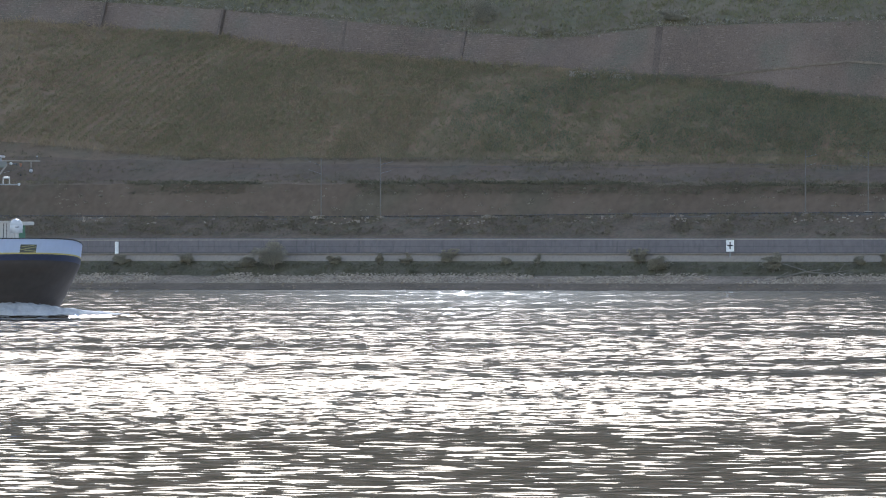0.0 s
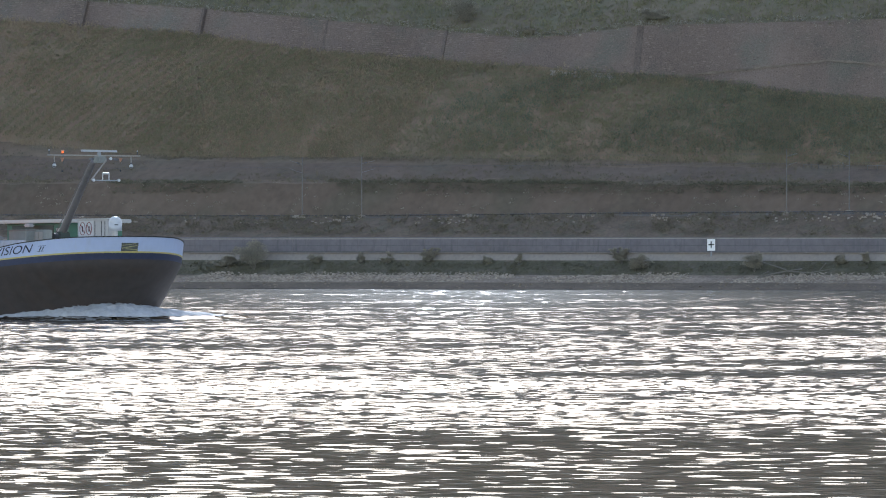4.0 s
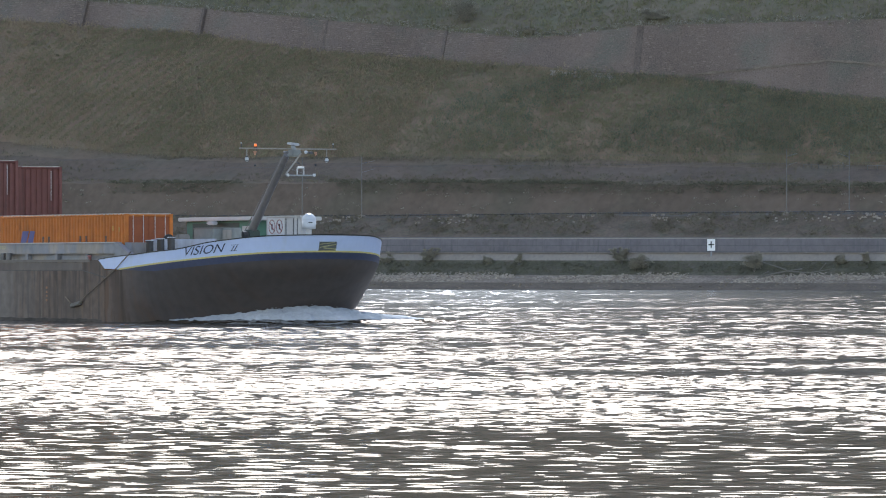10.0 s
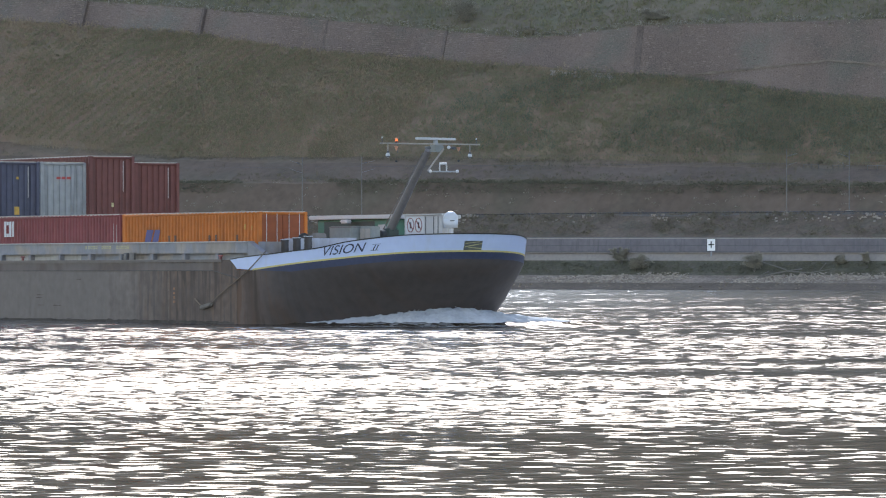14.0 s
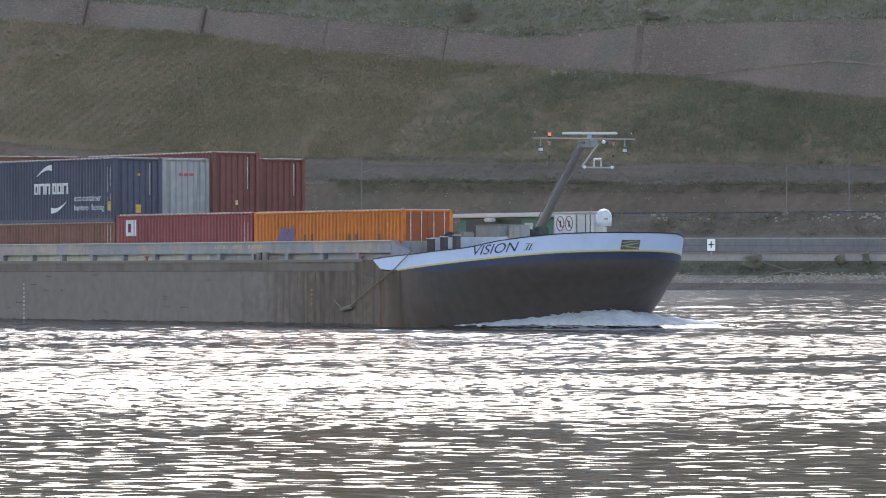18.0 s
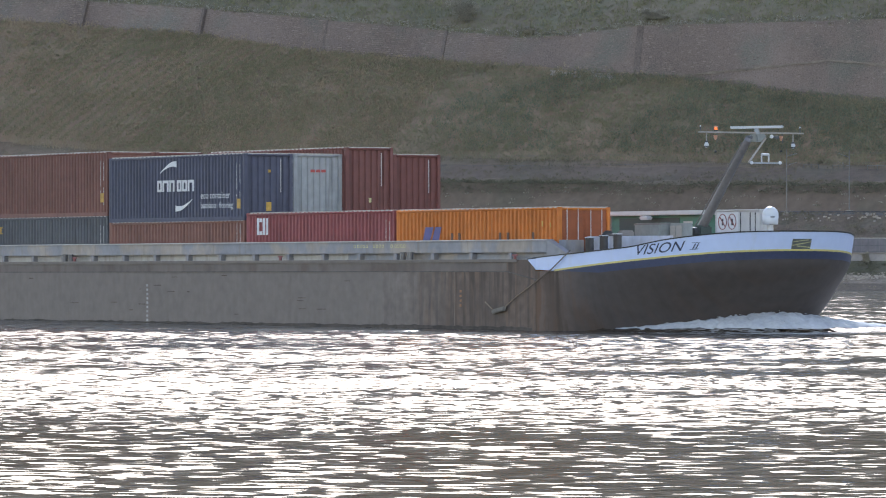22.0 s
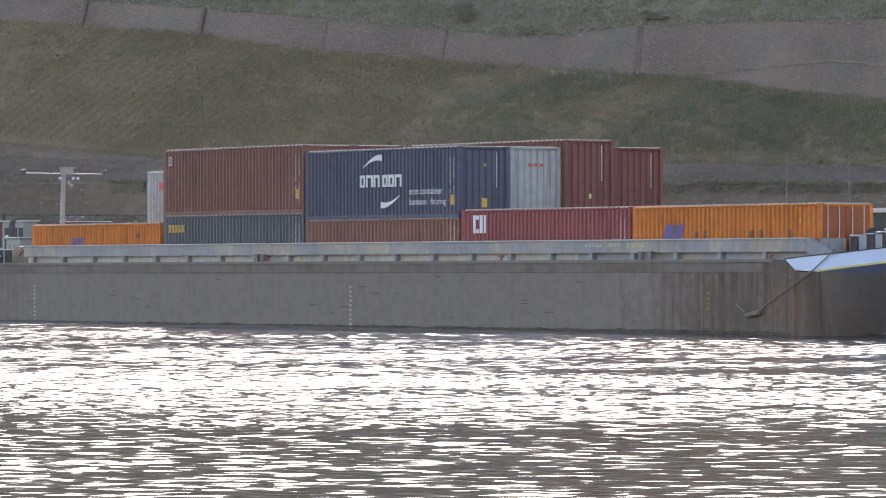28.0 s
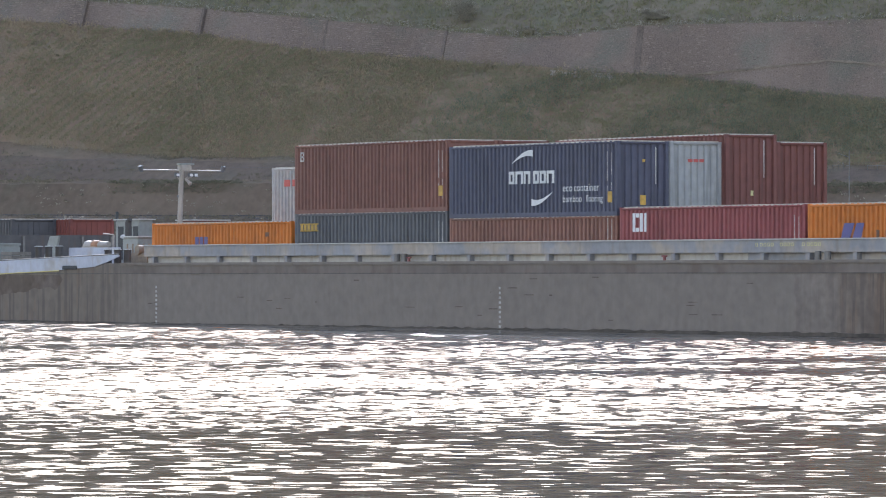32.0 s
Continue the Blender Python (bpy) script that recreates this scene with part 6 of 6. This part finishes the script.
bush(450, 6.4, 4.6, 4.3, M["leaf"], "large dark green willow bush by the waterline")
bush(400, 6.8, 3.0, 1.6, M["leaf"], "dark green bush beside a larger one")
bush(1128, 6.2, 3.0, 2.3, M["leaf"], "round green bush above the rubble")
bush(1335, 6.2, 2.9, 2.6, M["leaf"], "grey-green bush beside driftwood")
bush(1099, 7.6, 1.8, 2.3, M["leaf"], "dark spiky bush against the road wall")
bush(757, 7.7, 1.4, 2.2, M["leaf"], "dark spiky shrub growing up the road wall")
for x, wd, hg in ((640, 1.2, 1.7), (685, 1.0, 1.6), (918, 0.9, 1.6), (862, 1.4, 1.2), (560, 1.6, 1.2), (1536, 1.1, 1.6), (1490, 1.3, 1.2), (300, 2.2, 1.5), (180, 2.0, 1.3)):
    bush(x, 7.6, wd, hg, M["leaf"], "small dark shrub at the foot of the road wall")
bush(828, wall_head(site(828, 70)) + 1.2, 4.4, 4.2, M["leaf"], "dark bush above the terrace wall")
bush(936, wall_head(site(936, 70)) + 0.3, 1.8, 1.2, M["leaf"], "small dark bush on the terrace wall")
bush(1160, wall_head(site(1160, 70)) + 0.4, 3.6, 1.6, M["leaf"], "dark ivy clump over the wall's corner")


# driftwood on the rubble
def driftwood():
    e = thing("driftwood", "bleached branching driftwood on the rubble", "driftwood", at=bank_pose(site(1345, 4.2), 4.2))
    bm = rod(rod(rod(bmesh.new(), (-0.3, 0, 0.1), (2.6, 0.4, 0.75), 0.09, 0.06), (2.6, 0.4, 0.75), (5.0, 0.2, 0.55), 0.06, 0.05), (5.0, 0.2, 0.55), (7.6, 0.5, 1.0), 0.05, 0.02)
    part("trunk", bm, M["wood"], e)
    for p, q in (((0.2, 0.1, 1.6), (2.6, 0.4, 0.85)), ((2.6, 0.4, 0.75), (4.4, 0, 0.95)), ((6.0, 0.3, 0.7), (6.8, 0.2, 1.5)), ((-0.2, 0, 0.2), (1.0, -0.2, 0.7))):
        part("branch", rod(bmesh.new(), p, q, 0.03, 0.06, 6), M["wood"], e)


driftwood()


# the road wall's railing, in lengths of panels
def railing():
    n = 9.0
    a0, a1 = -64.0, 48.0
    step = 9.5
    post = boxed(-0.035, 0.035, -0.03, 0.03, 0, 1.42)
    post = mesh_of(post, "post")
    bar = None
    k = 0
    a = a0
    while a < a1:
        z = height_at(a, n)
        e = thing("railing", "grey steel railing along the river road", "railing", "railing lengths", bank_pose(a, n, z - 0.02))
        slope = (height_at(a + step, n) - z) / step
        for q in range(5):
            part("post", post, M["barrier"], e).location = (q * step / 5, 0, q * step / 5 * slope)
        # top rail given a pale colour for the skylight falling on it
        for name, h0, h1 in (("top_rail", 1.38, 1.47), ("middle_rail", 0.72, 0.76), ("bottom_rail", 0.1, 0.15)):
            bm = boxed(0, step, -0.03, 0.03, h0, h1)
            for v in bm.verts:
                v.co.z += v.co.x * slope
            part(name, bm, M["stern_mast"] if name == "top_rail" else M["rail"], e)
        a += step


railing()

# kerb stone on top of the road wall: pale coping slabs with joints
cope = None
for k in range(58):
    a = -64 + k * 2.0
    bm = boxed(0.01, 1.99, -0.3, 0.25, -0.02, 0.07, bevel=0.015) if cope is None else None
    cope = cope or mesh_of(bm, "coping_slab")
    o = part("coping_slab", cope, M["concrete"], ground)
    o.matrix_basis = bank_pose(a, 8.72, height_at(a + 1.0, 8.72) - 0.03)


def waterway_sign():
    a = site(1259, 8.4)
    e = thing("waterway_sign", "white square board with a black cross and frame", "sign", at=bank_pose(a, 8.35, height_at(a, 8.7) + 0.04, turn=26))
    part("board", boxed(-0.4, 0.4, -0.03, 0.03, 0.17, 1.3, bevel=0.01), M["sign"], e)
    part("frame", box(box(box(boxed(-0.43, -0.39, -0.04, 0.04, 0.14, 1.33), 0.39, 0.43, -0.04, 0.04, 0.14, 1.33), -0.43, 0.43, -0.04, 0.04, 0.12, 0.16), -0.43, 0.43, -0.04, 0.04, 1.3, 1.34), M["black"], e, "thin black frame")
    part("cross", box(boxed(-0.06, 0.06, -0.042, -0.031, 0.42, 1.1), -0.28, 0.28, -0.042, -0.031, 0.7, 0.82), M["black"], e, "black painted cross")
    part("post", boxed(-0.06, 0.06, 0.03, 0.12, -0.4, 1.2), M["steel"], e)


waterway_sign()


def kilometre_post(bearing):
    a = site(bearing, 8.5)
    e = thing("marker_post", "white marker post beside the river road", "post", at=bank_pose(a, 8.4, height_at(a, 8.7) - 0.05))
    part("shaft", boxed(-0.18, 0.18, -0.1, 0.1, 0, 1.3, bevel=0.03), M["sign"], e)
    part("base", boxed(-0.22, 0.22, -0.14, 0.14, -0.1, 0.08, bevel=0.02), M["concrete"], e)


kilometre_post(174)


# railway: catenary masts on both sides of the track
def catenary_mast(bearing, n, high, arm):
    a = site(bearing, n)
    e = thing("catenary_mast", "thin grey steel catenary mast by the railway", "mast", "railway masts", bank_pose(a, n))
    part("pole", rod(bmesh.new(), (0, 0, -0.2), (0, 0, high), 0.075, 0.055, 8), M["mast"], e)
    part("footing", boxed(-0.3, 0.3, -0.3, 0.3, -0.2, 0.25, bevel=0.03), M["concrete"], e)
    bm = rod(bmesh.new(), (0, 0, high - 0.7), (0, arm, high - 0.35), 0.014)
    rod(bm, (0, 0, high - 1.6), (0, arm, high - 1.2), 0.012)
    part("bracket_arm", bm, M["steel"], e)
    part("insulator", rod(bmesh.new(), (0, arm * 0.25, high - 0.62), (0, arm * 0.4, high - 0.56), 0.06, 0.06, 8), M["rail"], e)


for x, n, hg, arm in ((1392, 19.6, 6.4, 2.6), (1503, 28.4, 6.2, -2.6), (640, 19.6, 6.2, 2.6), (535, 28.4, 6.2, -2.6), (-40, 19.6, 6.2, 2.6)):
    catenary_mast(x, n, hg, arm)
wires = thing("catenary_wires", "thin dark catenary wires over the railway", "wires")
for n, hh in ((22.2, 6.0), (22.2, 5.0), (25.8, 5.9), (25.8, 5.0)):
    p, q = bank(-75, n), bank(50, n)
    part("wire", rod(bmesh.new(), (*p, height_at(-75, n) + hh), (*q, height_at(50, n) + hh), 0.005, 0.005, 4), M["rail"], wires)

# near track's rails, added in black for the shadow line on the cutting's edge
track = thing("shadow_line_rails", "black rails along the cutting, added for the shadow line at its edge", "railway")
for n in (26.6, 28.1):
    for a in np.arange(-80, 44, 12.0):
        p, q = bank(a, n), bank(a + 12.0, n)
        part("rail", rod(bmesh.new(), (*p, height_at(a, n) + 0.12), (*q, height_at(a + 12.0, n) + 0.12), 0.05, 0.05, 6), M["black"], track)


def terrace_fence(bearing, wide):
    a, n = site(bearing, 38.8), 38.8
    e = thing("terrace_fence", "short grey fence on the terrace path", "fence", "terrace fences", bank_pose(a, n))
    for x in (0.0, wide / 2, wide):
        part("post", boxed(x - 0.035, x + 0.035, -0.04, 0.04, -0.2, 0.5), M["pole"], e)
    part("fence_rail", boxed(-0.05, wide + 0.05, -0.06, -0.04, 0.4, 0.47), M["mast"], e)


for x, wide in ((1422, 1.7), (1474, 1.2), (1535, 2.2)):
    terrace_fence(x, wide)

# piers on the terrace wall, darkened as shade, and the ledge that crosses it
for x, wide in ((150, 0.16), (358, 0.16), (577, 0.16), (787, 0.2), (1132, 0.4), (1445, 0.16)):
    n = wall_foot(site(x, 68)) + 0.3
    a = site(x, n)
    foot, head = height_at(a, wall_foot(a)), float(np.interp(a, a_fine, WALL_Z))
    high = head - foot
    bm = boxed(-wide, wide, -0.95, 0.4, -0.3, high + 0.05, bevel=0.03)
    for v in bm.verts:
        v.co.y += (wall_head(a) - wall_foot(a)) * v.co.z / high
    o = part("wall_pier", bm, M["pier"])
    o.matrix_basis = bank_pose(a, n, foot)
    tagged(o, "narrow stone pier of the terrace wall, darkened as shade", "wall", kind="structure")
bm = bmesh.new()
prev = None
for k in range(24):
    x = 1132 + k * 19.5
    b = float(np.interp(x, [1132, 1330, 1470, 1600], [140, 120, 105, 117]))
    n = 62.0
    for _ in range(5):
        a = site(x, n)
        rise = (H + (HORIZON - b) * bank(a, n)[1] / F - height_at(a, wall_foot(a))) / (float(np.interp(a, a_fine, WALL_Z)) - height_at(a, wall_foot(a)))
        n = wall_foot(a) + 1.2 * max(0.0, min(1.0, rise)) - 0.12
    px, py = bank(site(x, n), n)
    z = H + (HORIZON - b) * py / F
    ix, iy = bank(site(x, n), n + 2.0)
    col = [bm.verts.new(p) for p in ((px, py, z - 0.2 - 0.08 * math.sin(k * 2.1)), (px, py, z + 0.05 * math.sin(k * 3.7)), (ix, iy, z + 0.05))]
    if prev:
        for i in range(2):
            bm.faces.new((prev[i], col[i], col[i + 1], prev[i + 1]))
    prev = col
bmesh.ops.recalc_face_normals(bm, faces=bm.faces)
tagged(part("wall_ledge", bm, M["ledge"]), "sloping stone ledge across the terrace wall", "wall", kind="structure")


def motions():
    times = [0.0, 4.0, 8.0, 12.0, 16.0, 20.0, 24.0, 28.0, 32.0]
    for ob, local in CARRIED:
        walk(ob, [(t, barge_pose(t) @ local) for t in times])
    walk(water, WATER_ROWS)
    for ob in TURNING:
        walk(ob, [(0.5 * k, scanner_pose(0.5 * k)) for k in range(65)])


motions()
